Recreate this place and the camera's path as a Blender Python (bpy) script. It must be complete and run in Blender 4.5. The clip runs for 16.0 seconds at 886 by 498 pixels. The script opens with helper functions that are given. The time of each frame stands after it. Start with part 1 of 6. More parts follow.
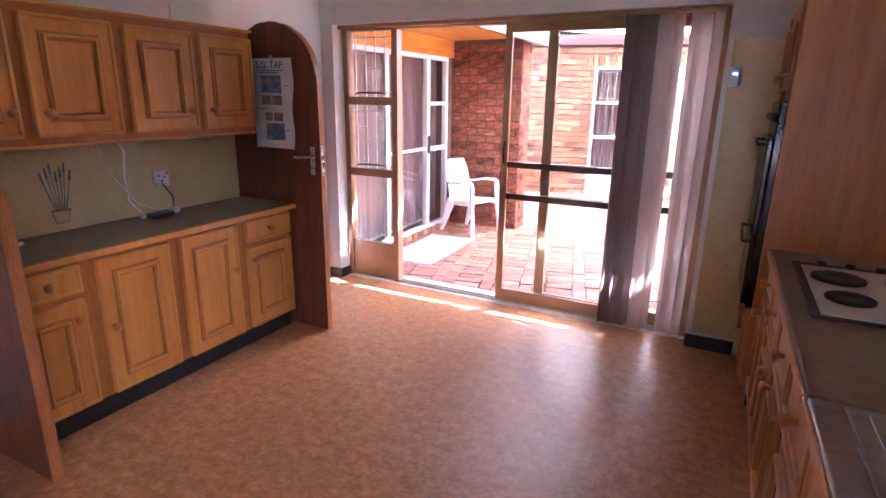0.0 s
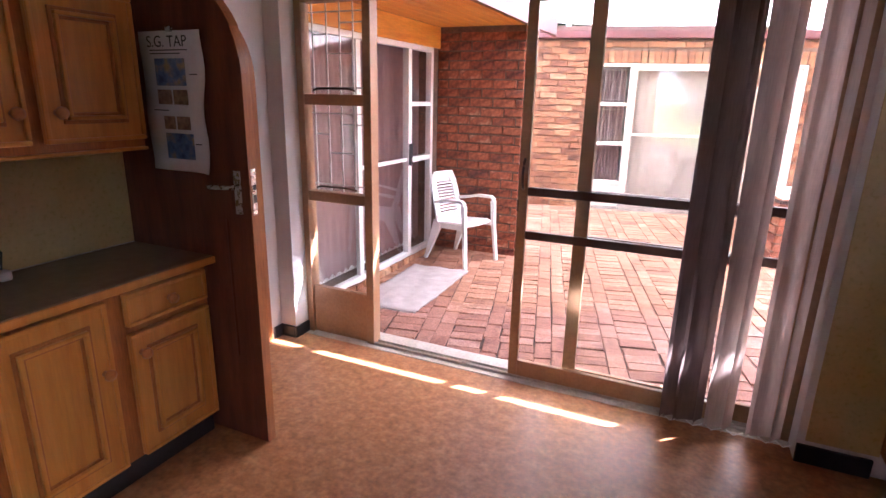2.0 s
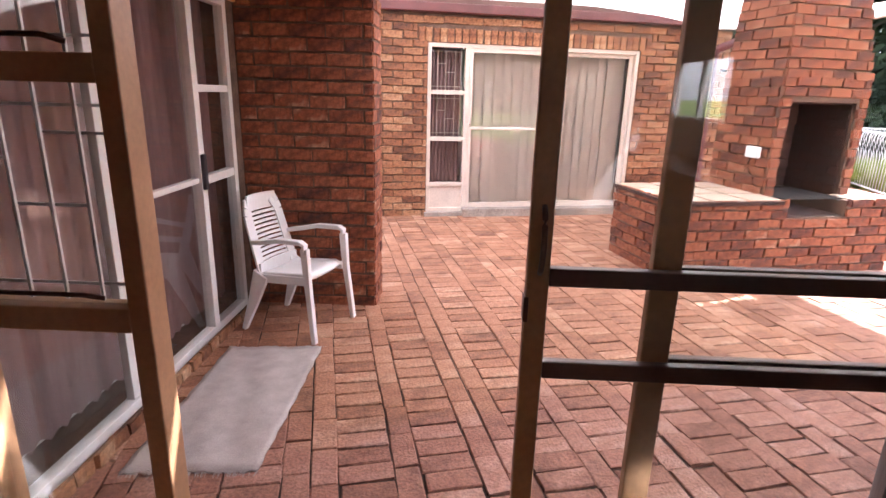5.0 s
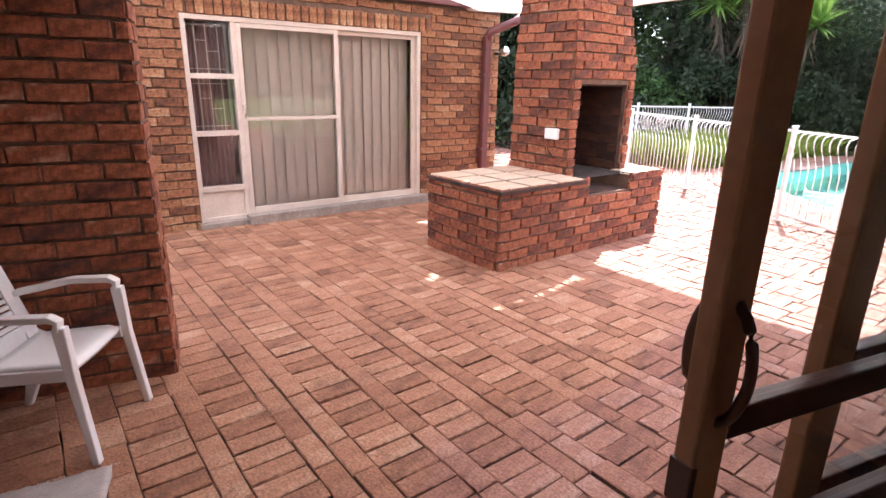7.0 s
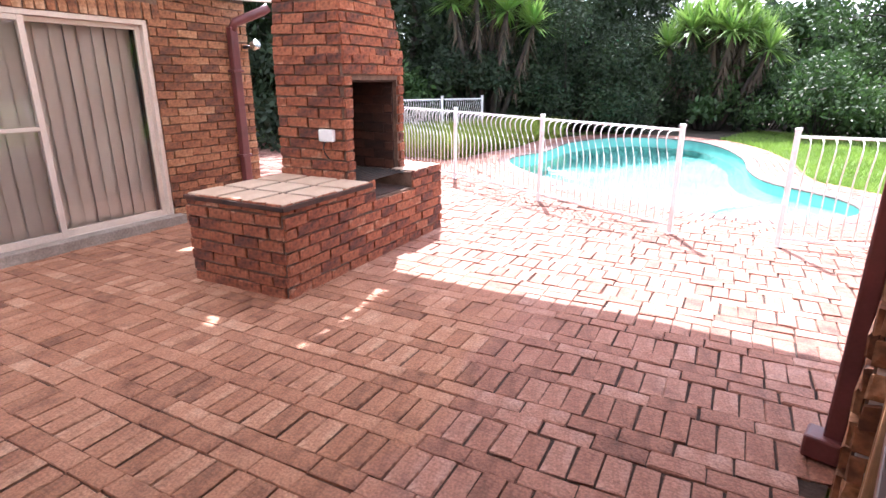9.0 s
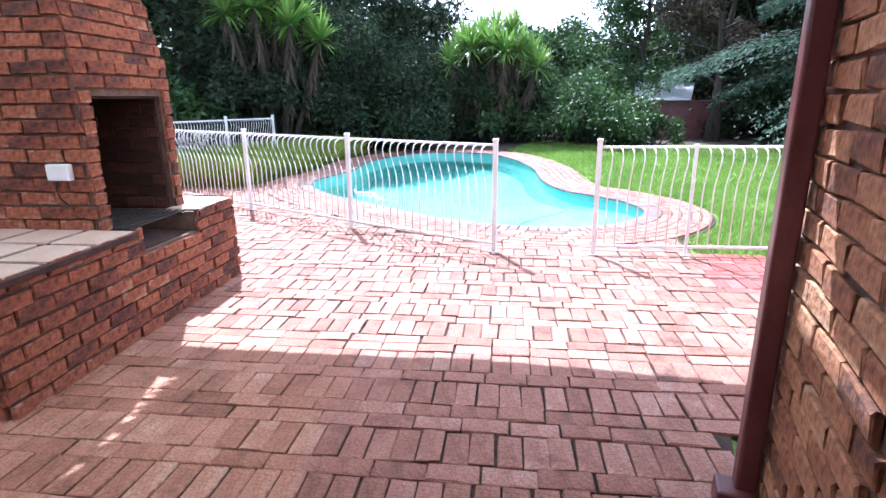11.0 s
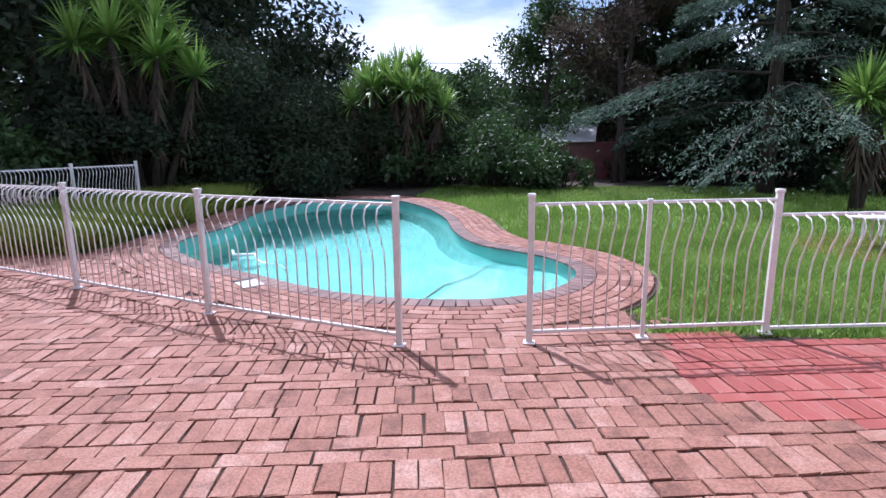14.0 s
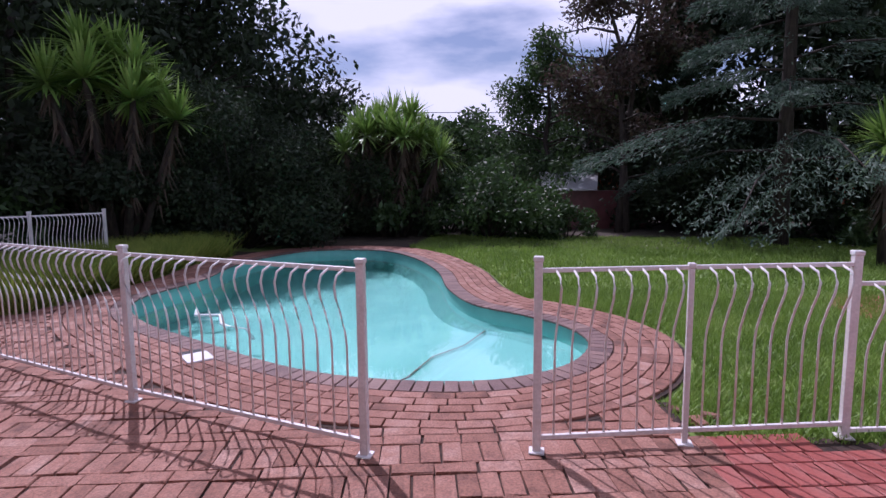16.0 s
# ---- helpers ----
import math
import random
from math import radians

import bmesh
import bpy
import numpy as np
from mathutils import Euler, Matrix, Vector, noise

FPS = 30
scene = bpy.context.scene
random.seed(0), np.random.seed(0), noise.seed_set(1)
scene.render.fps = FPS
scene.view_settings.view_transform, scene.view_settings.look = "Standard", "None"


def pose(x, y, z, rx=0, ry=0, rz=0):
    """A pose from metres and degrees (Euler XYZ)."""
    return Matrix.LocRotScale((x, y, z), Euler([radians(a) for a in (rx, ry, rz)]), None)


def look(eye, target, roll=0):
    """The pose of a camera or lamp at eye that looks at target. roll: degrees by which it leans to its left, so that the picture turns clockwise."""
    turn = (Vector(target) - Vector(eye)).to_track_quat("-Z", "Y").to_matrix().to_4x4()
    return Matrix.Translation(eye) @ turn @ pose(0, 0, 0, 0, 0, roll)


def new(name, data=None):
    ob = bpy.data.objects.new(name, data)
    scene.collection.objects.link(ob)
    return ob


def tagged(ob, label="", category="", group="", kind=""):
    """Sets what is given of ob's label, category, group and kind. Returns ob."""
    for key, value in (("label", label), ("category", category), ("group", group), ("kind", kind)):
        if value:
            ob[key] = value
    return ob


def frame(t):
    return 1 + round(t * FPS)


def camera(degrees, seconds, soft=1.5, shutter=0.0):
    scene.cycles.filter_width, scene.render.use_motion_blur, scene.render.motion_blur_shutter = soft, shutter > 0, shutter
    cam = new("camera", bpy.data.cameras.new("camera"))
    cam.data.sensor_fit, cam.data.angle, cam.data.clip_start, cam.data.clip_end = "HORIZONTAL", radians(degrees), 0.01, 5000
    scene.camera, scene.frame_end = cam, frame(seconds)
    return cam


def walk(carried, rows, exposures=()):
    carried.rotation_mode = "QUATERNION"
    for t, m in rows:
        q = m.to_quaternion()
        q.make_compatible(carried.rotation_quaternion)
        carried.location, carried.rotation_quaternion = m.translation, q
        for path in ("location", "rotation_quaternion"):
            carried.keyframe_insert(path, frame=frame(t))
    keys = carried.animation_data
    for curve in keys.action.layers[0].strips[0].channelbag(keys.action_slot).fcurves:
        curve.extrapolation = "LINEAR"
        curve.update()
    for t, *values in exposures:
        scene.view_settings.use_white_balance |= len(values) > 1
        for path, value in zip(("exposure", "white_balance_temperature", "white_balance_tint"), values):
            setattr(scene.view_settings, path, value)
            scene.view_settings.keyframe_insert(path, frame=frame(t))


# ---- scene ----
cam = camera(78.3, 16.0)
METRES, EYE, TILT, LEAN, TURN = 7.4, 1.5, 0.0, 0.0, 27.0
ROWS = [
    (0.0, 0.0, 0.0, 0.0, 0.24, -15.76, -0.83),
    (0.5, -0.0062, 0.0318, 0.0008, 0.38, -15.72, -0.93),
    (1.0, -0.0088, 0.0774, -0.0016, 0.32, -15.78, -1.03),
    (1.5, -0.0099, 0.1176, -0.0039, -0.31, -15.71, -1.09),
    (2.0, -0.0133, 0.1618, -0.0023, -2.35, -15.68, -1.21),
    (2.5, -0.0109, 0.2061, -0.0049, -5.05, -15.62, -1.25),
    (3.0, -0.0093, 0.2489, -0.0049, -6.3, -15.48, -1.33),
    (3.5, -0.0134, 0.2893, -0.0067, -8.8, -15.42, -1.46),
    (6.0, -0.0356, 0.4597, -0.0113, -37.97, -16.4, -1.3),
    (6.5, -0.0301, 0.4872, -0.0109, -44.08, -16.74, -1.23),
    (7.0, -0.0274, 0.5103, -0.0111, -50.24, -17.1, -1.11),
    (7.5, -0.0246, 0.5297, -0.0107, -58.73, -17.12, -0.81),
    (8.0, -0.0116, 0.5442, -0.01, -65.78, -17.27, -0.49),
    (8.5, 0.006, 0.5543, -0.0074, -70.69, -17.35, -0.21),
    (9.0, 0.0198, 0.559, -0.0103, -75.12, -17.28, -0.07),
    (9.5, 0.036, 0.5713, -0.0122, -81.41, -17.32, 0.06),
    (12.0, 0.1828, 0.571, -0.0155, -102.03, -13.76, 0.73),
    (12.5, 0.2162, 0.5618, -0.0143, -103.8, -13.26, 0.7),
    (13.0, 0.2419, 0.5548, -0.0147, -104.56, -13.22, 0.68),
    (13.5, 0.2703, 0.5477, -0.0128, -105.16, -12.46, 0.64),
    (14.0, 0.2968, 0.5364, -0.0133, -105.69, -11.45, 0.65),
    (14.5, 0.3278, 0.5186, -0.013, -105.78, -9.91, 0.62),
    (15.0, 0.3585, 0.509, -0.0145, -105.82, -9.47, 0.53),
    (15.5, 0.3863, 0.5027, -0.0145, -105.85, -8.25, 0.46),
    (16.0, 0.4086, 0.4907, -0.0144, -105.75, -6.52, 0.45),
]
EXPOSURES = [(0.0, 4.8, 5050, 25), (1.5, 4.2, 5300, 25), (3.0, 3.6, 5800, 20), (3.5, 3.36, 5800, 20), (6.0, 2.5, 6100, 21), (8.0, 2.1, 6000, 19), (9.5, 1.92, 5700, 20), (12.0, 1.4, 4950, 7), (12.5, 1.27, 4950, 6), (13.0, 0.9, 5100, 10), (13.5, 0.62, 5250, 16), (14.5, -0.02, 5450, 28), (16.0, -0.44, 5550, 37)]
walk(cam, [(t, pose(0, 0, EYE, TILT, LEAN, TURN) @ pose(METRES * x, METRES * y, METRES * z, 90 + pitch, roll, yaw)) for t, x, y, z, yaw, pitch, roll in ROWS], EXPOSURES)

# ---- light ----
SUN = Vector((0.58, 0.50, 1.07)).normalized()
world = bpy.data.worlds.new("world")
scene.world = world
world.use_nodes = True
wn = world.node_tree
sky = wn.nodes.new("ShaderNodeTexSky")
sky.sky_type, sky.sun_disc = "NISHITA", False
sky.sun_elevation = math.asin(SUN.z)
sky.sun_rotation = math.atan2(SUN.x, SUN.y)
sky.dust_density = 1.5
wtc = wn.nodes.new("ShaderNodeTexCoord")
wmap = wn.nodes.new("ShaderNodeMapping")
wmap.inputs["Scale"].default_value = (1.0, 1.0, 3.2)
wnoise = wn.nodes.new("ShaderNodeTexNoise")
wnoise.inputs["Scale"].default_value = 2.3
wnoise.inputs["Detail"].default_value = 7
wramp = wn.nodes.new("ShaderNodeValToRGB")
wramp.color_ramp.elements[0].position, wramp.color_ramp.elements[1].position = 0.41, 0.56
wmix = wn.nodes.new("ShaderNodeMix")
wmix.data_type = "RGBA"
wmix.inputs[7].default_value = (11.5, 11.7, 12.0, 1)
wn.links.new(wtc.outputs["Generated"], wmap.inputs["Vector"])
wn.links.new(wmap.outputs[0], wnoise.inputs["Vector"])
wn.links.new(wnoise.outputs["Fac"], wramp.inputs[0])
wn.links.new(wramp.outputs[0], wmix.inputs[0])
wn.links.new(sky.outputs[0], wmix.inputs[6])
wn.links.new(wmix.outputs[2], wn.nodes["Background"].inputs["Color"])
wn.nodes["Background"].inputs["Strength"].default_value = 0.102
sun = new("sun", bpy.data.lights.new("sun", "SUN"))
sun.data.energy, sun.data.angle, sun.data.color = 5.0, radians(0.55), (1.0, 0.95, 0.88)
sun.matrix_world = look(SUN * 30, (0, 0, 0))


# ---- materials ----
def material(name, ramp, rough=0.6, scale=8.0, stretch=(1, 1, 1), bump=0.15, fine=60.0, metal=0.0, pieces=0.0, stains=0.25, detail=5.0, extra=None):
    """Two scales of noise over a colour ramp; pieces: how far each piece has a tone of its own."""
    m = bpy.data.materials.new(name)
    m.use_nodes = True
    n, l = m.node_tree.nodes, m.node_tree.links
    b = n["Principled BSDF"]
    tc, mp = n.new("ShaderNodeTexCoord"), n.new("ShaderNodeMapping")
    mp.inputs["Scale"].default_value = stretch
    l.new(tc.outputs["Object"], mp.inputs["Vector"])
    big, small = n.new("ShaderNodeTexNoise"), n.new("ShaderNodeTexNoise")
    big.inputs["Scale"].default_value, big.inputs["Detail"].default_value = scale, detail
    small.inputs["Scale"].default_value, small.inputs["Detail"].default_value = fine, 4
    l.new(mp.outputs[0], big.inputs["Vector"])
    l.new(mp.outputs[0], small.inputs["Vector"])
    cr = n.new("ShaderNodeValToRGB")
    while len(cr.color_ramp.elements) < len(ramp):
        cr.color_ramp.elements.new(0.5)
    for i, (e, c) in enumerate(zip(cr.color_ramp.elements, ramp)):
        e.position, e.color = 0.06 + 0.88 * i / max(1, len(ramp) - 1), (*c, 1)
    fac = n.new("ShaderNodeMapRange")
    fac.inputs[1].default_value, fac.inputs[2].default_value = 0.3, 0.7
    l.new(big.outputs["Fac"], fac.inputs[0])
    out = fac.outputs[0]
    if pieces:
        at, oi = n.new("ShaderNodeAttribute"), n.new("ShaderNodeObjectInfo")
        at.attribute_name = "tone"
        add, fr, mx = n.new("ShaderNodeMath"), n.new("ShaderNodeMath"), n.new("ShaderNodeMix")
        fr.operation = "FRACT"
        l.new(at.outputs["Fac"], add.inputs[0])
        l.new(oi.outputs["Random"], add.inputs[1])
        l.new(add.outputs[0], fr.inputs[0])
        mx.inputs[0].default_value = pieces
        l.new(out, mx.inputs[2])
        l.new(fr.outputs[0], mx.inputs[3])
        out = mx.outputs[0]
    l.new(out, cr.inputs[0])
    grain = n.new("ShaderNodeMapRange")
    grain.inputs[1].default_value, grain.inputs[2].default_value = 0.3, 0.7
    grain.inputs[3].default_value, grain.inputs[4].default_value = 1 - stains, 1 + stains * 0.6
    l.new(small.outputs["Fac"], grain.inputs[0])
    mul = n.new("ShaderNodeMix")
    mul.data_type, mul.blend_type = "RGBA", "MULTIPLY"
    mul.inputs[0].default_value = 1
    l.new(cr.outputs[0], mul.inputs[6])
    l.new(grain.outputs[0], mul.inputs[7])
    l.new(mul.outputs[2], b.inputs["Base Color"])
    b.inputs["Metallic"].default_value = metal
    rr = n.new("ShaderNodeMapRange")
    rr.inputs[3].default_value, rr.inputs[4].default_value = max(0.02, rough - 0.1), min(1, rough + 0.1)
    l.new(small.outputs["Fac"], rr.inputs[0])
    l.new(rr.outputs[0], b.inputs["Roughness"])
    if bump:
        bp = n.new("ShaderNodeBump")
        bp.inputs["Strength"].default_value, bp.inputs["Distance"].default_value = bump, 0.01
        l.new(small.outputs["Fac"], bp.inputs["Height"])
        l.new(bp.outputs[0], b.inputs["Normal"])
    if extra:
        for k, v in extra.items():
            b.inputs[k].default_value = v
    return m


def glass(name, tint=(0.95, 0.97, 0.96), rough=0.0, ior=1.45):
    m = bpy.data.materials.new(name)
    m.use_nodes = True
    b = m.node_tree.nodes["Principled BSDF"]
    b.inputs["Base Color"].default_value = (*tint, 1)
    b.inputs["Transmission Weight"].default_value = 1
    b.inputs["Roughness"].default_value, b.inputs["IOR"].default_value = rough, ior
    return m


M = {}
M["windowpaint"] = material("ivory window enamel", [(0.60, 0.51, 0.44), (0.68, 0.59, 0.51)], 0.42, 5, bump=0.05, stains=0.1)
M["wallbrick"] = material("wall brick", [(0.055, 0.024, 0.02), (0.15, 0.047, 0.028), (0.25, 0.075, 0.036), (0.32, 0.11, 0.053), (0.28, 0.088, 0.043), (0.46, 0.26, 0.165)], 0.85, 11, pieces=0.6, bump=0.9, fine=38, stains=0.5)
M["lightbrick"] = material("weathered wall brick", [(0.075, 0.032, 0.02), (0.18, 0.07, 0.034), (0.27, 0.112, 0.053), (0.33, 0.15, 0.072), (0.38, 0.195, 0.10), (0.48, 0.31, 0.19)], 0.85, 9, pieces=0.6, bump=0.8, fine=40, stains=0.42)
M["mortar"] = material("mortar", [(0.10, 0.06, 0.043), (0.19, 0.12, 0.085)], 0.95, 9, bump=0.5)
M["paver"] = material("clay paver", [(0.18, 0.08, 0.046), (0.30, 0.135, 0.076), (0.36, 0.17, 0.10), (0.41, 0.21, 0.128), (0.49, 0.295, 0.195)], 0.8, 9, pieces=0.62, bump=0.6, fine=75, stains=0.36)
M["redpaver"] = material("painted red paver", [(0.26, 0.06, 0.045), (0.34, 0.085, 0.065), (0.38, 0.15, 0.12)], 0.6, 3, pieces=0.5, bump=0.3, fine=80, stains=0.2)
M["coping"] = material("dark coping brick", [(0.12, 0.07, 0.065), (0.20, 0.12, 0.105), (0.27, 0.17, 0.14)], 0.7, 4, pieces=0.6, bump=0.4)
M["joint"] = material("sand joint", [(0.025, 0.014, 0.010), (0.07, 0.04, 0.028)], 0.98, 14, bump=0.4)
M["white_paint"] = material("white paint", [(0.74, 0.73, 0.71), (0.80, 0.79, 0.78)], 0.45, 4, bump=0.04, stains=0.06)
M["cream_paint"] = material("cream enamel", [(0.66, 0.60, 0.48), (0.74, 0.68, 0.56)], 0.4, 5, bump=0.05, stains=0.08)
M["fence"] = material("white fence enamel", [(0.70, 0.66, 0.64), (0.80, 0.77, 0.76)], 0.4, 8, bump=0.05, stains=0.12)
M["plaster"] = material("white plaster wall", [(0.70, 0.68, 0.68), (0.77, 0.75, 0.74)], 0.9, 1.5, bump=0.15, fine=120, stains=0.04)
M["tilewall"] = material("pale yellow wall tile", [(0.54, 0.42, 0.19), (0.60, 0.48, 0.24)], 0.3, 3, bump=0.05, stains=0.06)
M["ceiling"] = material("ceiling paint", [(0.74, 0.73, 0.71), (0.80, 0.79, 0.77)], 0.95, 2, bump=0.05, stains=0.03)
M["lino"] = material("speckled tan vinyl", [(0.34, 0.14, 0.05), (0.43, 0.19, 0.075), (0.50, 0.25, 0.11)], 0.40, 18, bump=0.06, fine=45, stains=0.28, detail=8)
M["oak"] = material("honey oak", [(0.53, 0.21, 0.034), (0.58, 0.245, 0.042), (0.62, 0.275, 0.052)], 0.38, 4, (6, 6, 0.5), bump=0.04, fine=22, stains=0.08)
M["pine"] = material("orange pine", [(0.42, 0.15, 0.036), (0.48, 0.19, 0.048), (0.53, 0.23, 0.062)], 0.4, 4, (6, 6, 0.6), bump=0.05, fine=24, stains=0.12)
M["darkwood"] = material("dark red wood", [(0.10, 0.027, 0.012), (0.15, 0.042, 0.018), (0.19, 0.06, 0.026)], 0.38, 4, (6, 6, 0.6), bump=0.06, fine=26, stains=0.2)
M["carcass"] = material("reddish oak frame and moulding shade", [(0.36, 0.12, 0.026), (0.43, 0.155, 0.034)], 0.42, 5, (6, 6, 0.7), bump=0.08, fine=30, stains=0.2)
M["jamb"] = material("varnished jamb wood", [(0.33, 0.11, 0.03), (0.44, 0.17, 0.05)], 0.35, 4, (6, 6, 0.6), bump=0.06, fine=26, stains=0.2)
M["soffit"] = material("orange varnished boards", [(0.55, 0.20, 0.02), (0.66, 0.28, 0.03), (0.70, 0.33, 0.05)], 0.4, 3, (5, 0.6, 5), bump=0.08, fine=26, stains=0.15)
M["counter"] = material("brown laminate", [(0.20, 0.14, 0.085), (0.26, 0.185, 0.115)], 0.35, 25, bump=0.04, fine=140, stains=0.2)
M["black"] = material("black plinth", [(0.012, 0.012, 0.016), (0.022, 0.022, 0.028)], 0.4, 6, bump=0.06)
M["oven"] = material("black oven glass", [(0.008, 0.008, 0.009), (0.015, 0.015, 0.016)], 0.12, 6, bump=0.0)
M["steel"] = material("stainless steel", [(0.50, 0.49, 0.48), (0.60, 0.59, 0.58)], 0.3, 4, (1, 12, 1), bump=0.04, metal=1.0, stains=0.1)
M["chrome"] = material("satin metal", [(0.55, 0.54, 0.52), (0.66, 0.65, 0.62)], 0.28, 8, bump=0.0, metal=1.0, stains=0.1)
M["enamel"] = material("cream hob enamel", [(0.70, 0.66, 0.56), (0.74, 0.70, 0.60)], 0.2, 6, bump=0.0, stains=0.05)
M["iron"] = material("dark cast iron", [(0.015, 0.014, 0.013), (0.05, 0.04, 0.035)], 0.6, 12, bump=0.25)
M["soot"] = material("sooty brick lining", [(0.02, 0.015, 0.013), (0.09, 0.04, 0.03)], 0.95, 5, bump=0.5)
M["darkbrick"] = material("dark firebox brick", [(0.03, 0.018, 0.014), (0.08, 0.035, 0.024), (0.13, 0.055, 0.036)], 0.9, 5, pieces=0.6, bump=0.5)
M["bronze"] = material("brown anodised frame", [(0.075, 0.035, 0.022), (0.10, 0.05, 0.032)], 0.4, 6, bump=0.04, stains=0.15)
M["gutter"] = material("maroon gutter paint", [(0.10, 0.03, 0.03), (0.15, 0.045, 0.045)], 0.4, 5, bump=0.05, stains=0.15)
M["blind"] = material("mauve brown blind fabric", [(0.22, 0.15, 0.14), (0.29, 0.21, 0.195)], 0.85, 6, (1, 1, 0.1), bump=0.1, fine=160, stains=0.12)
# same blind fabric, paler to put the glow of backlight into its colour
M["blind_backlit"] = material("backlit brown blind fabric", [(0.56, 0.45, 0.41), (0.66, 0.54, 0.49)], 0.85, 6, (1, 1, 0.1), bump=0.1, fine=160, stains=0.1)
M["curtain"] = material("white vertical blind", [(0.76, 0.62, 0.53), (0.82, 0.69, 0.59)], 0.8, 4, (1, 1, 0.1), bump=0.06, stains=0.06)
M["netting"] = material("mauve net curtain", [(0.26, 0.16, 0.16), (0.33, 0.21, 0.21)], 0.9, 5, (1, 1, 0.1), bump=0.1, stains=0.15)
M["plastic"] = material("white moulded plastic", [(0.80, 0.80, 0.80), (0.85, 0.85, 0.86)], 0.35, 4, bump=0.02, stains=0.03)
M["mat"] = material("pale grey mat", [(0.42, 0.37, 0.35), (0.52, 0.47, 0.45)], 0.95, 12, bump=0.6, fine=220, stains=0.2)
M["sill"] = material("grey cement sill", [(0.26, 0.22, 0.19), (0.36, 0.31, 0.27)], 0.9, 6, bump=0.3)
M["toptile"] = material("cream terracotta tile", [(0.46, 0.33, 0.24), (0.54, 0.42, 0.32), (0.60, 0.50, 0.40)], 0.5, 5, pieces=0.4, bump=0.15, stains=0.15)
M["pool"] = material("turquoise pool plaster", [(0.15, 0.43, 0.39), (0.21, 0.51, 0.46)], 0.8, 1.5, bump=0.1, stains=0.08)
M["soil"] = material("dark soil", [(0.03, 0.022, 0.014), (0.075, 0.055, 0.035)], 0.98, 3, bump=0.6, fine=30)
M["turf"] = material("lawn turf", [(0.09, 0.15, 0.025), (0.14, 0.22, 0.04), (0.20, 0.28, 0.06)], 0.95, 2.5, bump=0.8, fine=50, stains=0.4)
M["blade"] = material("grass blades", [(0.12, 0.21, 0.03), (0.20, 0.33, 0.05), (0.30, 0.42, 0.09)], 0.6, 1.2, bump=0, pieces=0.5, stains=0.2)
M["yellowgrass"] = material("yellow green border plants", [(0.12, 0.20, 0.03), (0.26, 0.35, 0.055), (0.42, 0.44, 0.09)], 0.7, 2, bump=0, pieces=0.6, stains=0.2)
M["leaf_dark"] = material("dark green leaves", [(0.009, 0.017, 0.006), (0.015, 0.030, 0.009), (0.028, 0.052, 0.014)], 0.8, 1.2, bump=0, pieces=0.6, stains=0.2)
M["leaf_mid"] = material("mid green leaves", [(0.022, 0.05, 0.013), (0.042, 0.088, 0.022), (0.075, 0.14, 0.04)], 0.55, 1.2, bump=0, pieces=0.6, stains=0.2)
M["leaf_grey"] = material("blue green needles", [(0.022, 0.046, 0.031), (0.056, 0.10, 0.068), (0.12, 0.185, 0.128)], 0.65, 1.2, bump=0, pieces=0.6, stains=0.2)
M["leaf_brown"] = material("dry brown leaves", [(0.045, 0.03, 0.022), (0.085, 0.055, 0.04), (0.08, 0.09, 0.04)], 0.7, 1.2, bump=0, pieces=0.6, stains=0.2)
M["yucca"] = material("sword leaf green", [(0.08, 0.16, 0.025), (0.17, 0.30, 0.055), (0.30, 0.44, 0.11)], 0.4, 1.5, bump=0, pieces=0.6, stains=0.15)
M["deadleaf"] = material("dead hanging leaf", [(0.04, 0.028, 0.017), (0.095, 0.066, 0.04)], 0.8, 1.5, bump=0, pieces=0.6)
M["petal"] = material("pale blossom", [(0.55, 0.50, 0.42), (0.66, 0.62, 0.55)], 0.6, 2, bump=0, pieces=0.5)
M["bark"] = material("grey brown bark", [(0.022, 0.017, 0.013), (0.065, 0.05, 0.038)], 0.95, 6, (3, 3, 0.6), bump=0.8, fine=25)
M["tin"] = material("galvanised roof sheet", [(0.50, 0.50, 0.51), (0.62, 0.62, 0.63)], 0.45, 3, bump=0.05, metal=0.3)
M["roofsheet"] = material("brown roof sheet", [(0.12, 0.06, 0.05), (0.17, 0.09, 0.07)], 0.6, 3, bump=0.1)
M["paper"] = material("white poster paper", [(0.66, 0.66, 0.68), (0.72, 0.72, 0.74)], 0.6, 3, bump=0.03, stains=0.04)
M["ink"] = material("dark print", [(0.03, 0.03, 0.04), (0.05, 0.05, 0.06)], 0.6, 8, bump=0)
M["photo_blue"] = material("blue printed photo", [(0.03, 0.06, 0.16), (0.10, 0.18, 0.36), (0.40, 0.30, 0.16)], 0.5, 22, bump=0)
M["photo_red"] = material("brown printed photo", [(0.16, 0.07, 0.05), (0.35, 0.22, 0.16)], 0.5, 30, bump=0)
M["floortile"] = material("pale floor tile", [(0.40, 0.37, 0.34), (0.48, 0.45, 0.42)], 0.35, 3, bump=0.05, pieces=0.3)
M["lavender"] = material("violet tile decal", [(0.20, 0.16, 0.24), (0.30, 0.25, 0.34)], 0.4, 20, bump=0)
M["tanframe"] = material("tan enamel frame", [(0.36, 0.20, 0.105), (0.43, 0.255, 0.14)], 0.42, 5, bump=0.05, stains=0.12)
M["sillmetal"] = material("worn cream sill", [(0.50, 0.45, 0.38), (0.62, 0.57, 0.50)], 0.4, 8, bump=0.08, stains=0.2)
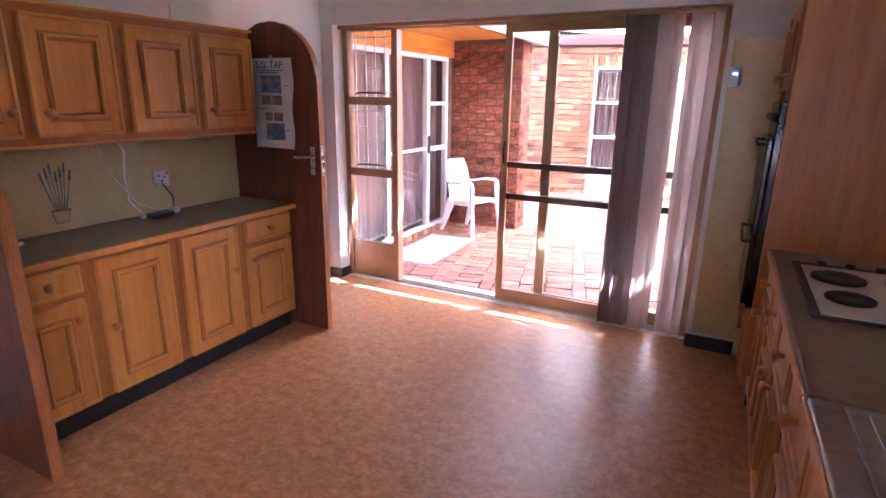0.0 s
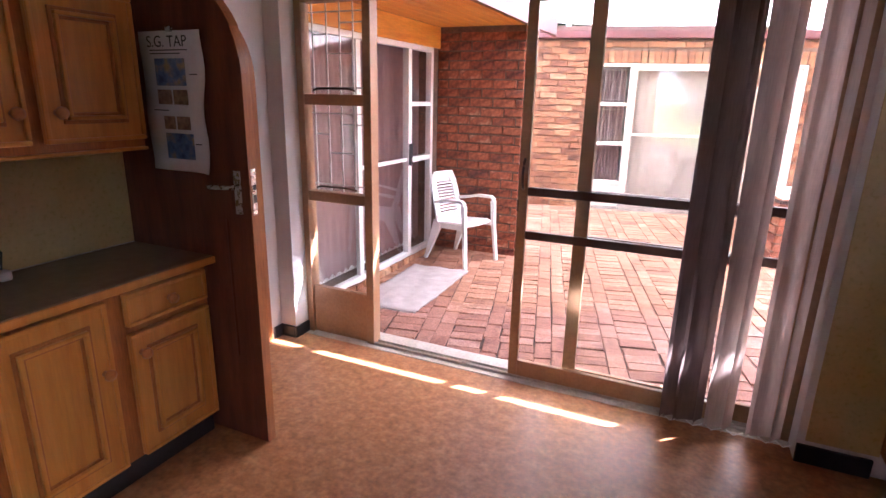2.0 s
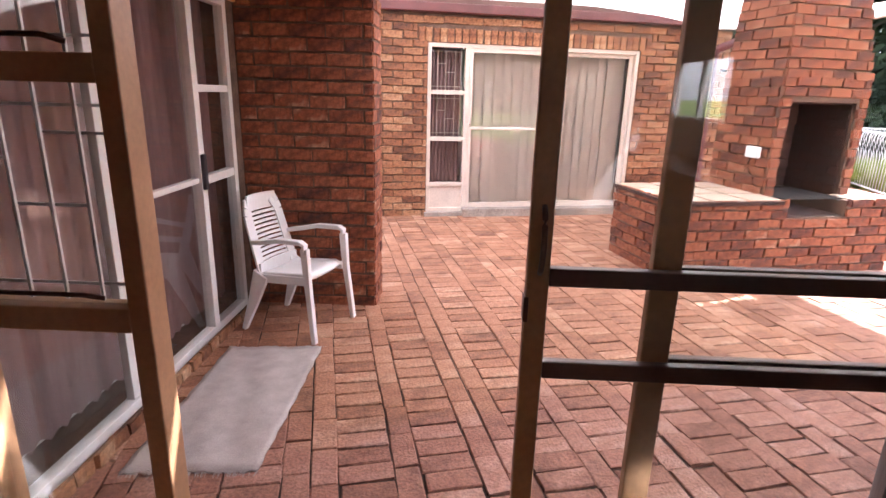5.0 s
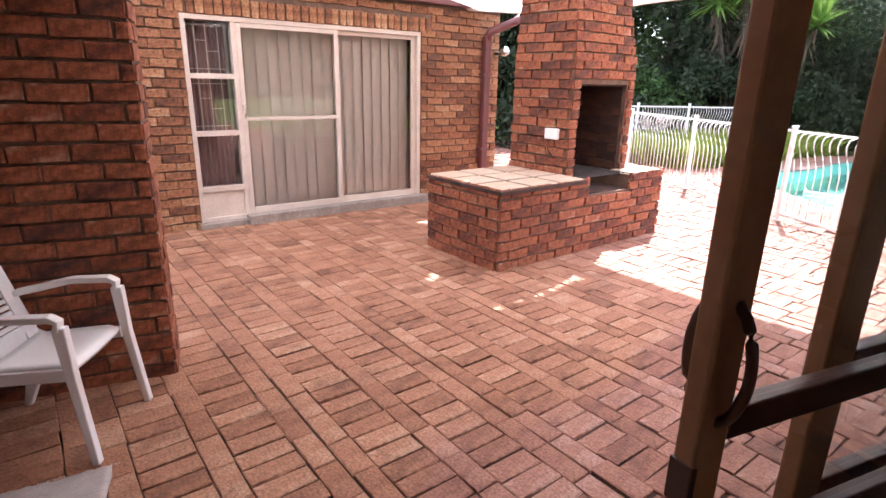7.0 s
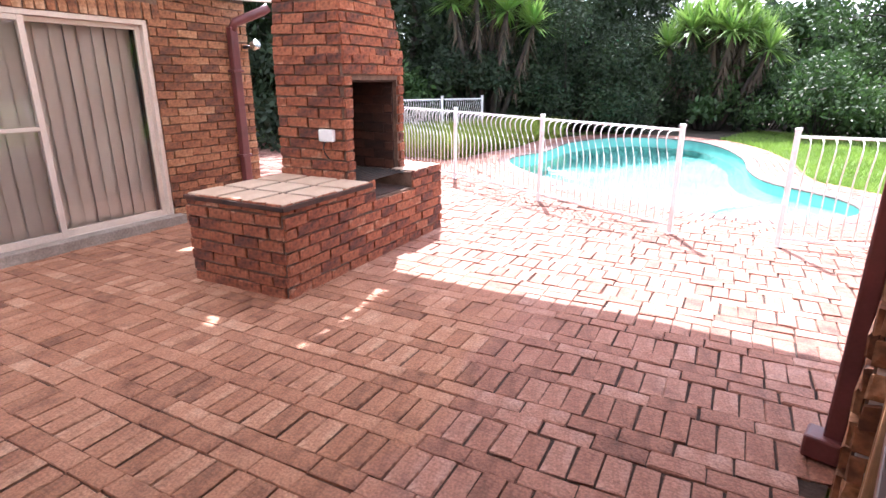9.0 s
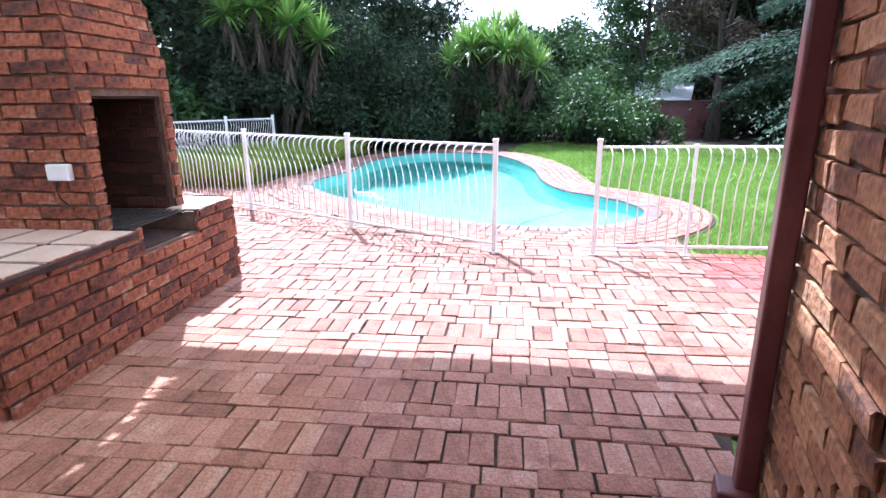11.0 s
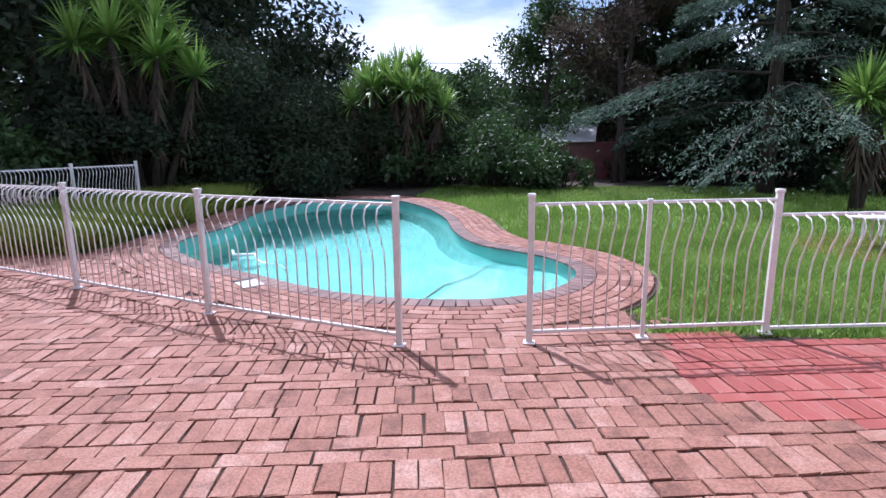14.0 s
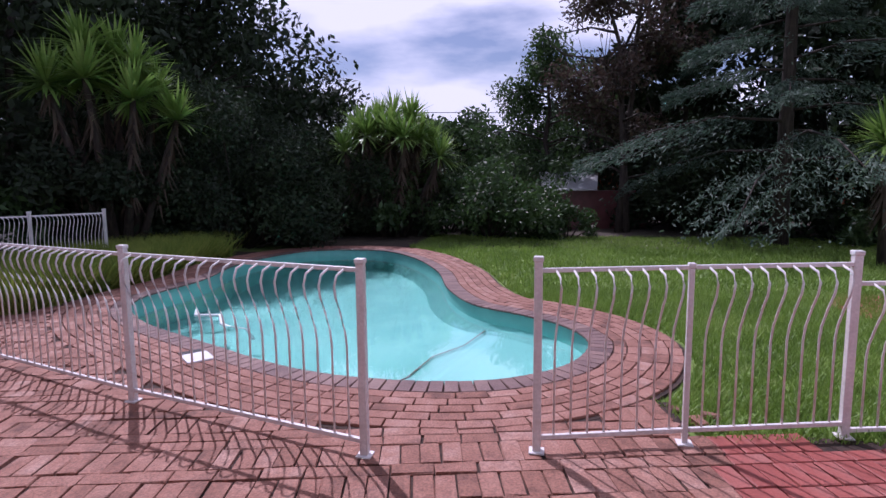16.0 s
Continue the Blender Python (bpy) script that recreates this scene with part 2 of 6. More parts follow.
# fabric of the gathered blind lets daylight through, the backlit copy most
for key, share in (("blind", 0.12), ("blind_backlit", 0.5), ("curtain", 0.1)):
    nt = M[key].node_tree
    b0, tr, mx = nt.nodes["Principled BSDF"], nt.nodes.new("ShaderNodeBsdfTranslucent"), nt.nodes.new("ShaderNodeMixShader")
    mx.inputs[0].default_value = share
    nt.links.new(b0.inputs["Base Color"].links[0].from_socket, tr.inputs[0])
    nt.links.new(b0.outputs[0], mx.inputs[1])
    nt.links.new(tr.outputs[0], mx.inputs[2])
    nt.links.new(mx.outputs[0], nt.nodes["Material Output"].inputs[0])
# pavers past a jagged line and towards +x turn dull plum; dark lichen spots
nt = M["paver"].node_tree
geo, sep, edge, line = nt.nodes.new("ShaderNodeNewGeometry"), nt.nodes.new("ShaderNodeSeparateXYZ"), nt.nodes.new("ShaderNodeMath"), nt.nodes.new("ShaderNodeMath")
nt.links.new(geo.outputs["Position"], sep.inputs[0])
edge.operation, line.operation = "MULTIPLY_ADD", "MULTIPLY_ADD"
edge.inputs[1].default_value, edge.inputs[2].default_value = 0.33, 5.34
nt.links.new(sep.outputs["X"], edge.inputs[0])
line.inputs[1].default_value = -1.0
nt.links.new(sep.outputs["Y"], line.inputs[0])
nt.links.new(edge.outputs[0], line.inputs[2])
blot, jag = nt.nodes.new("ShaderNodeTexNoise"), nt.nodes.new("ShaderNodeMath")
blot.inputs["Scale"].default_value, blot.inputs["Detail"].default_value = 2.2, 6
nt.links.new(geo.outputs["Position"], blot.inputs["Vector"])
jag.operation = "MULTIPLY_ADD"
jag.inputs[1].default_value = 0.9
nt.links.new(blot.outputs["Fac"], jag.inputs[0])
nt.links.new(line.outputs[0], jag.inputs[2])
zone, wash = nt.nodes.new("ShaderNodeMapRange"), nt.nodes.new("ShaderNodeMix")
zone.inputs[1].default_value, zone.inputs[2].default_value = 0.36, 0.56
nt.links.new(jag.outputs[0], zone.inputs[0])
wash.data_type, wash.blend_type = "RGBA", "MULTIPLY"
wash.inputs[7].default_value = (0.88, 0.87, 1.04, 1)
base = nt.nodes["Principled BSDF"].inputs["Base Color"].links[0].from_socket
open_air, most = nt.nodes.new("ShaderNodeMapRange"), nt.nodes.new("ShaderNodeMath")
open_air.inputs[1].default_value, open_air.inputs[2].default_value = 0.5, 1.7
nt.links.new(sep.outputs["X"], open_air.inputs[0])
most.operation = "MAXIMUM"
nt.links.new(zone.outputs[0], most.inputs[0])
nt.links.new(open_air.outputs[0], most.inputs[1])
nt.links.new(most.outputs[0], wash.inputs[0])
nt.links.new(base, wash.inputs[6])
spot, spotr, dark = nt.nodes.new("ShaderNodeTexNoise"), nt.nodes.new("ShaderNodeMapRange"), nt.nodes.new("ShaderNodeMix")
spot.inputs["Scale"].default_value, spot.inputs["Detail"].default_value = 3.1, 9
spot.inputs["Roughness"].default_value = 0.72
nt.links.new(geo.outputs["Position"], spot.inputs["Vector"])
nt.links.new(spot.outputs["Fac"], spotr.inputs[0])
spotr.inputs[1].default_value, spotr.inputs[2].default_value, spotr.inputs[4].default_value = 0.53, 0.66, 0.75
dark.data_type, dark.blend_type = "RGBA", "MULTIPLY"
dark.inputs[7].default_value = (0.50, 0.46, 0.46, 1)
nt.links.new(spotr.outputs[0], dark.inputs[0])
nt.links.new(wash.outputs[2], dark.inputs[6])
nt.links.new(dark.outputs[2], nt.nodes["Principled BSDF"].inputs["Base Color"])
M["bluelight"] = material("blue indicator", [(0.02, 0.05, 0.5), (0.03, 0.08, 0.6)], 0.3, 8, bump=0, extra={"Emission Color": (0.1, 0.2, 1.0, 1), "Emission Strength": 2.0})
M["glass"] = glass("clear glass")
M["water"] = glass("pool water", (0.80, 0.97, 0.97), 0.03, 1.33)
wb = M["water"].node_tree.nodes["Principled BSDF"]
wv = M["water"].node_tree.nodes.new("ShaderNodeTexNoise")
wv.inputs["Scale"].default_value, wv.inputs["Detail"].default_value = 3.5, 3
wbump = M["water"].node_tree.nodes.new("ShaderNodeBump")
wbump.inputs["Strength"].default_value, wbump.inputs["Distance"].default_value = 0.25, 0.03
M["water"].node_tree.links.new(wv.outputs["Fac"], wbump.inputs["Height"])
M["water"].node_tree.links.new(wbump.outputs[0], wb.inputs["Normal"])
# shade cloth: lets part of the light through
cloth = bpy.data.materials.new("white shade cloth")
cloth.use_nodes = True
cn = cloth.node_tree
cd, ctr, cm = cn.nodes.new("ShaderNodeBsdfDiffuse"), cn.nodes.new("ShaderNodeBsdfTranslucent"), cn.nodes.new("ShaderNodeMixShader")
cd.inputs[0].default_value, ctr.inputs[0].default_value, cm.inputs[0].default_value = (0.85, 0.84, 0.83, 1), (0.90, 0.87, 0.83, 1), 0.29
cn.links.new(cd.outputs[0], cm.inputs[1])
cn.links.new(ctr.outputs[0], cm.inputs[2])
cn.links.new(cm.outputs[0], cn.nodes["Material Output"].inputs[0])
M["cloth"] = cloth
# leaves let light through a little
for key in ("leaf_dark", "leaf_mid", "leaf_grey", "leaf_brown", "yucca", "blade", "yellowgrass", "petal"):
    nt = M[key].node_tree
    b0, tr, mx = nt.nodes["Principled BSDF"], nt.nodes.new("ShaderNodeBsdfTranslucent"), nt.nodes.new("ShaderNodeMixShader")
    mx.inputs[0].default_value = 0.12 if key == "leaf_dark" else 0.35
    nt.links.new(b0.inputs["Base Color"].links[0].from_socket, tr.inputs[0])
    nt.links.new(b0.outputs[0], mx.inputs[1])
    nt.links.new(tr.outputs[0], mx.inputs[2])
    nt.links.new(mx.outputs[0], nt.nodes["Material Output"].inputs[0])


# ---- mesh helpers ----
def mesh(name, verts, faces, mat, parent=None, tones=None, smooth=False, m=None):
    me = bpy.data.meshes.new(name)
    me.from_pydata(verts, [], faces)
    me.materials.append(M[mat])
    if tones is not None:
        at = me.attributes.new("tone", "FLOAT", "FACE")
        at.data.foreach_set("value", tones)
    if smooth:
        me.polygons.foreach_set("use_smooth", [True] * len(me.polygons))
    me.update()
    ob = new(name, me)
    if m is not None:
        ob.matrix_basis = m
    if parent is not None:
        ob.parent = parent
    return ob


def from_bm(name, bm, mat, parent=None, smooth=False, m=None):
    me = bpy.data.meshes.new(name)
    bmesh.ops.recalc_face_normals(bm, faces=bm.faces)
    bm.to_mesh(me)
    bm.free()
    me.materials.append(M[mat])
    if smooth:
        me.polygons.foreach_set("use_smooth", [True] * len(me.polygons))
    ob = new(name, me)
    if m is not None:
        ob.matrix_basis = m
    if parent is not None:
        ob.parent = parent
    return ob


def add_box(bm, a, b, bevel=0.0, m=None):
    """A box from corner a to corner b added to bm."""
    c = [(a[i] + b[i]) / 2 for i in range(3)]
    s = [abs(b[i] - a[i]) for i in range(3)]
    mm = Matrix.Translation(c) @ Matrix.Diagonal((*s, 1))
    r = bmesh.ops.create_cube(bm, size=1, matrix=mm)
    if bevel:
        es = list({e for v in r["verts"] for e in v.link_edges})
        r2 = bmesh.ops.bevel(bm, geom=es, offset=min(bevel, min(s) * 0.45), segments=2, affect="EDGES", profile=0.5)
        vs = list({v for f in r2["faces"] for v in f.verts} | {v for v in r["verts"] if v.is_valid})
    else:
        vs = r["verts"]
    if m is not None:
        bmesh.ops.transform(bm, matrix=m, verts=vs)


def boxes(name, items, mat, parent=None, bevel=0.004, m=None):
    bm = bmesh.new()
    for a, b in items:
        add_box(bm, a, b, bevel)
    return from_bm(name, bm, mat, parent, m=m)


def empty(name, m=None):
    e = new(name)
    e.empty_display_size = 0.1
    if m is not None:
        e.matrix_basis = m
    return e


def rod(name, pts, r, mat, parent=None, sides=8, m=None, taper=None):
    """A round bar along pts."""
    vs, fs, up = [], [], Vector((0, 0, 1))
    pts = [Vector(p) for p in pts]
    for i, p in enumerate(pts):
        d = (pts[min(i + 1, len(pts) - 1)] - pts[max(i - 1, 0)]).normalized()
        x = d.cross(up if abs(d.z) < 0.95 else Vector((0, 1, 0))).normalized()
        y = d.cross(x)
        rr = r if taper is None else r * (1 + (taper - 1) * i / max(1, len(pts) - 1))
        vs += [p + (x * math.cos(2 * math.pi * k / sides) + y * math.sin(2 * math.pi * k / sides)) * rr for k in range(sides)]
    for i in range(len(pts) - 1):
        fs += [(i * sides + k, i * sides + (k + 1) % sides, (i + 1) * sides + (k + 1) % sides, (i + 1) * sides + k) for k in range(sides)]
    fs += [tuple(range(sides))[::-1], tuple(range((len(pts) - 1) * sides, len(pts) * sides))]
    return mesh(name, vs, fs, mat, parent, smooth=True, m=m)


def lathe(name, profile, mat, parent=None, sides=16, m=None):
    """A turned shape round z from (radius, z) pairs."""
    vs = [(r * math.cos(2 * math.pi * k / sides), r * math.sin(2 * math.pi * k / sides), z) for r, z in profile for k in range(sides)]
    fs = [(i * sides + k, i * sides + (k + 1) % sides, (i + 1) * sides + (k + 1) % sides, (i + 1) * sides + k) for i in range(len(profile) - 1) for k in range(sides)]
    fs += [tuple(range(sides))[::-1], tuple(range((len(profile) - 1) * sides, len(profile) * sides))]
    return mesh(name, vs, fs, mat, parent, smooth=True, m=m)


def plate(name, pts, mat, thick=0.05, parent=None, m=None):
    """A flat slab under the outline pts (x, y, z)."""
    n = len(pts)
    vs = [tuple(p) for p in pts] + [(p[0], p[1], p[2] - thick) for p in pts]
    fs = [tuple(range(n)), tuple(range(2 * n - 1, n - 1, -1))] + [(i, n + i, n + (i + 1) % n, (i + 1) % n) for i in range(n)]
    bm = bmesh.new()
    bv = [bm.verts.new(v) for v in vs]
    for f in fs:
        bm.faces.new([bv[i] for i in f])
    bmesh.ops.triangulate(bm, faces=[f for f in bm.faces if len(f.verts) > 4])
    return from_bm(name, bm, mat, parent, m=m)


def inside(p, poly):
    r = False
    for (x0, y0), (x1, y1) in zip(poly, poly[1:] + poly[:1]):
        if (y0 > p[1]) != (y1 > p[1]) and p[0] < (x1 - x0) * (p[1] - y0) / (y1 - y0) + x0:
            r = not r
    return r


def dist_poly(p, poly):
    best = 1e9
    for (x0, y0), (x1, y1) in zip(poly, poly[1:] + poly[:1]):
        dx, dy = x1 - x0, y1 - y0
        t = max(0, min(1, ((p[0] - x0) * dx + (p[1] - y0) * dy) / (dx * dx + dy * dy)))
        best = min(best, math.hypot(p[0] - x0 - t * dx, p[1] - y0 - t * dy))
    return best


def smooth_loop(pts, steps):
    """A closed Catmull-Rom curve through pts."""
    out, n = [], len(pts)
    for i in range(n):
        p0, p1, p2, p3 = (Vector(pts[(i + k - 1) % n]) for k in range(4))
        for s in range(steps):
            t = s / steps
            v = 0.5 * (2 * p1 + (p2 - p0) * t + (2 * p0 - 5 * p1 + 4 * p2 - p3) * t * t + (3 * p1 - p0 - 3 * p2 + p3) * t ** 3)
            out.append((v.x, v.y))
    return out


def offset_loop(pts, d):
    n, out = len(pts), []
    area = sum(a[0] * b[1] - b[0] * a[1] for a, b in zip(pts, pts[1:] + pts[:1]))
    s = 1 if area > 0 else -1
    for i in range(n):
        a, b = pts[(i - 1) % n], pts[(i + 1) % n]
        dx, dy = b[0] - a[0], b[1] - a[1]
        q = math.hypot(dx, dy)
        out.append((pts[i][0] + s * dy / q * d, pts[i][1] - s * dx / q * d))
    return out


BOXF = [(4, 5, 6, 7), (0, 1, 5, 4), (1, 2, 6, 5), (2, 3, 7, 6), (3, 0, 4, 7)]


def brick_verts(u, v, d, ch=0.004, rnd=None, wear=0.0):
    """A brick of u by v, standing d proud along z, with a chamfered face; its back is open."""
    pts = [(x * u / 2, y * v / 2, 0) for x, y in ((-1, -1), (1, -1), (1, 1), (-1, 1))] + [(x * u / 2, y * v / 2, d - ch) for x, y in ((-1, -1), (1, -1), (1, 1), (-1, 1))] + \
           [(x * (u / 2 - ch), y * (v / 2 - ch), d) for x, y in ((-1, -1), (1, -1), (1, 1), (-1, 1))]
    if rnd is None:
        return pts
    worn = []
    for k in range(12):
        a, b = rnd.uniform(-1, 1) * wear, rnd.uniform(-1, 1) * wear
        x, y, z = pts[k]
        worn.append((x + a, y + b, z + (rnd.uniform(-0.6, 0.3) * wear if k > 3 else 0)))
    return worn


BRICKF = [(8, 9, 10, 11), (0, 1, 5, 4), (1, 2, 6, 5), (2, 3, 7, 6), (3, 0, 4, 7), (4, 5, 9, 8), (5, 6, 10, 9), (6, 7, 11, 10), (7, 4, 8, 11)]
piece_meshes = {}
LATER = []


def lay(parent, cells, frame_m, mat, name="brick", count=300, near=None, depth=0.022, rough=0.0055):
    """Lays pieces: cells are (u, v, width, height) on the plane of frame_m; the nearest ones to near become objects of their own."""
    LATER.append((parent, cells, frame_m, mat, name, count, near, depth, rough))


def lay_now(parent, cells, frame_m, mat, name, count, near, depth, rough):
    rnd = random.Random(len(cells) * 7 + 3)
    if near is not None:
        cells = sorted(cells, key=lambda c: ((frame_m @ Vector((c[0], c[1], 0))) - Vector(near)).length)
    vs, fs, tones = [], [], []
    for i, (u, v, w, h) in enumerate(cells):
        jit = Matrix.Translation((u + rnd.uniform(-1, 1) * rough, v + rnd.uniform(-1, 1) * rough, rnd.uniform(-1, 1) * rough)) @ Euler((rnd.uniform(-1, 1) * rough * 3, rnd.uniform(-1, 1) * rough * 3, rnd.uniform(-1, 1) * rough * 3)).to_matrix().to_4x4()
        if i < count:
            key = (mat, round(w, 2), round(h, 2), depth, rnd.randrange(5))
            if key not in piece_meshes:
                me = bpy.data.meshes.new(name)
                me.from_pydata(brick_verts(round(w, 2), round(h, 2), depth, rnd=rnd, wear=rough * 1.2), [], BRICKF)
                me.materials.append(M[mat])
                piece_meshes[key] = me
            ob = new(name, piece_meshes[key])
            ob.parent = parent
            ob.matrix_basis = frame_m @ jit
        else:
            mm = frame_m @ jit
            k = len(vs)
            vs += [mm @ Vector(p) for p in brick_verts(w, h, depth, rnd=rnd, wear=rough * 1.2)]
            fs += [tuple(k + a for a in f) for f in BRICKF]
            tones += [rnd.random()] * len(BRICKF)
    if vs:
        tagged(mesh(name + "_field", vs, fs, mat, parent, tones), kind="stuff")


def courses(width, height, holes=(), course=0.0857, length=0.232, joint=0.014, headers=()):
    """Stretcher bond over width by height, leaving out holes (u0, u1, v0, v1); headers: soldier courses (u0, u1, v0, v1)."""
    cells, row, v = [], 0, 0.0
    while v + course * 0.6 < height:
        u = -(row % 2) * length / 2
        while u < width:
            spans = [(max(0.0, u), min(width, u + length))]
            for h0, h1, g0, g1 in list(holes) + list(headers):
                if v + course * 0.55 > g0 and v + course * 0.45 < g1:
                    nxt = []
                    for a, b in spans:
                        if b <= h0 or a >= h1:
                            nxt.append((a, b))
                        else:
                            if a < h0:
                                nxt.append((a, h0))
                            if b > h1:
                                nxt.append((h1, b))
                    spans = nxt
            for a, b in spans:
                if b - a > 0.035:
                    cells.append(((a + b) / 2, v + course / 2, b - a - joint, course - joint))
            u += length
        v, row = v + course, row + 1
    for h0, h1, g0, g1 in headers:
        n = max(1, round((h1 - h0) / course))
        w = (h1 - h0) / n
        cells += [(h0 + (i + 0.5) * w, (g0 + g1) / 2, w - joint, g1 - g0 - joint) for i in range(n)]
    return cells


def upright(x, y, z, yaw):
    """A frame for a wall face: u along yaw, v up, and the face looking to the right-hand side of u."""
    return Matrix.Translation((x, y, z)) @ Matrix.Rotation(radians(yaw), 4, "Z") @ Matrix.Rotation(radians(90), 4, "X")


G = -0.05          # level of the paving
A = 14.0           # turn of the garden wing
RA = Matrix.Rotation(radians(A), 4, "Z")

# ---- the setting: kitchen shell ----
XL, XR, YB, YF, HK = -2.87, 0.86, -2.2, 3.52, 2.45
YO = 3.80          # outer face of the kitchen wall
floor = tagged(boxes("floor", [((XL - 0.1, YB, -0.2), (XR + 0.1, 3.60, 0.0))], "lino", bevel=0), "speckled tan vinyl kitchen floor, slightly shiny", "floor", kind="structure")
tagged(boxes("ceiling", [((XL - 0.25, YB - 0.25, HK), (XR + 0.25, YO, HK + 0.1))], "ceiling", bevel=0), "white painted kitchen ceiling", "ceiling", kind="structure")
# left wall with the arched doorway
DY0, DY1, DR = 2.66, 3.42, 0.38
bm = bmesh.new()
add_box(bm, (XL - 0.12, YB, 0), (XL, DY0, HK))
add_box(bm, (XL - 0.12, DY1, 0), (XL, YF - 0.002, HK))
arch = [((DY0 + DY1) / 2 - DR * math.cos(math.pi * k / 16), 1.55 + DR * math.sin(math.pi * k / 16)) for k in range(17)]
for (ya, za), (yb, zb) in zip(arch, arch[1:]):
    q = [bm.verts.new(v) for v in ((XL, ya, za), (XL, yb, zb), (XL, yb, HK), (XL, ya, HK), (XL - 0.12, ya, za), (XL - 0.12, yb, zb), (XL - 0.12, yb, HK), (XL - 0.12, ya, HK))]
    for f in ((0, 1, 2, 3), (7, 6, 5, 4), (0, 4, 5, 1)):
        bm.faces.new([q[k] for k in f])
tagged(from_bm("wall_west", bm, "plaster"), "white plaster kitchen wall with an arched doorway", "wall", kind="structure")
# door wall: opening from x -2.76 to -0.07, 2.0 high
OX0, OX1, OZ = -2.76, -0.07, 2.0
wall_door = tagged(boxes("wall_north", [((XL - 0.12, YF, -0.1), (OX0, YO - 0.05, HK)), ((OX1, YF, -0.1), (XR + 0.14, YO - 0.05, HK)), ((OX0, YF, OZ), (OX1, YO - 0.05, HK))], "plaster", bevel=0.003), "white plaster wall round the sliding door", "wall", kind="structure")
# the gap at the south end is added for the unseen window's daylight
tagged(boxes("wall_east", [((XR, -0.5, 0), (XR + 0.14, YF, HK)), ((XR, YB, 0), (XR + 0.14, -0.5, 1.2)), ((XR, YB, 1.85), (XR + 0.14, -0.5, HK)), ((XR, YB, 1.2), (XR + 0.14, -2.0, 1.85))], "plaster", bevel=0), "white plaster wall behind the cooker", "wall", kind="structure")
tagged(boxes("wall_south", [((XL, YB - 0.14, 0), (XR, YB, HK))], "plaster", bevel=0), "plain white plaster wall", "wall", kind="structure")
tagged(boxes("splashback", [((OX1 + 0.03, YF - 0.008, 0.1), (0.22, YF, 1.82)), ((XL, 0.97, 0.83), (XL + 0.008, 2.6, 1.29))], "tilewall", bevel=0.002), "pale yellow glazed wall tiling", "wall tile", kind="structure")
tagged(boxes("baseboard", [((XL, 3.44, 0), (XL + 0.015, YF - 0.0, 0.075)), ((XL, YF - 0.015, 0), (OX0 + 0.0, YF - 0.001, 0.075)), ((OX0, YF - 0.012, 0), (OX0 + 0.014, 3.64, 0.075)), ((OX1, YF - 0.026, 0), (0.2, YF - 0.009, 0.085))], "black", bevel=0.004), "black vinyl skirting strip", "skirting", kind="structure")
# dark passage behind the arch
tagged(boxes("passage_floor", [((-5.2, 1.6, -0.2), (XL - 0.1, 3.70, -0.004))], "floortile", bevel=0), "pale tiled passage floor in the dark", "floor", kind="structure")
tagged(boxes("passage_wall", [((-5.3, 1.5, 0), (-5.2, 3.8, 1.0)), ((-5.3, 1.5, 1.2), (-5.2, 3.8, 2.4)), ((-5.3, 1.5, 1.0), (-5.2, 3.8, 1.2)), ((-5.2, 1.5, 0), (XL - 0.12, 1.6, 2.4)), ((-5.2, 3.70, 0), (XL - 0.12, 3.8, 2.4)), ((-5.3, 1.5, 2.4), (XL - 0.12, 3.8, 2.5))], "plaster", bevel=0), "plain unlit passage walls", "wall", kind="structure")
# kitchen roof with eave over the patio
tagged(boxes("kitchen_roof", [((-3.2, YB - 0.3, 2.62), (1.15, 4.53, 2.70)), ((-3.2, 4.49, 2.42), (1.15, 4.53, 2.62))], "roofsheet", bevel=0), "brown sheet roof edge over the kitchen wall", "roof", kind="structure")
tagged(boxes("kitchen_soffit", [((-2.0, YO, 2.40), (1.15, 4.49, 2.42))], "white_paint", bevel=0), "white painted eave lining", "eave", kind="structure")

# ---- the setting: ground ----
POOL = smooth_loop([(4.95, 6.6), (4.84, 5.75), (4.98, 5.0), (5.45, 4.45), (6.15, 4.25), (6.75, 4.5), (7.15, 4.95), (7.6, 5.55), (8.6, 6.05), (10.2, 6.55), (12.0, 7.5), (13.0, 8.6), (12.6, 10.1), (10.6, 10.5), (8.7, 10.05), (7.2, 9.95), (6.2, 9.1), (5.45, 7.7)], 6)
ring1, ring2 = offset_loop(POOL, 0.2), offset_loop(POOL, 0.78)
PATIO = [(-3.1, 3.8), (-2.9, 3.6), (0.0, 3.6), (0.0, 3.8), (1.2, 3.8), (1.2, -6), (4.6, -6), (4.55, 1.0), (4.35, 2.9), (4.25, 3.72), (4.8, 3.9), (5.6, 4.4), (6.5, 7), (7.6, 9.9), (9.3, 10.4), (9.2, 10.75), (6.2, 10.7), (5.6, 12.5), (5.6, 16), (3.0, 16), (2.2, 10.2), (-2.0, 9.2), (-6, 8.3), (-6, 6.2), (-3.1, 6.2)]


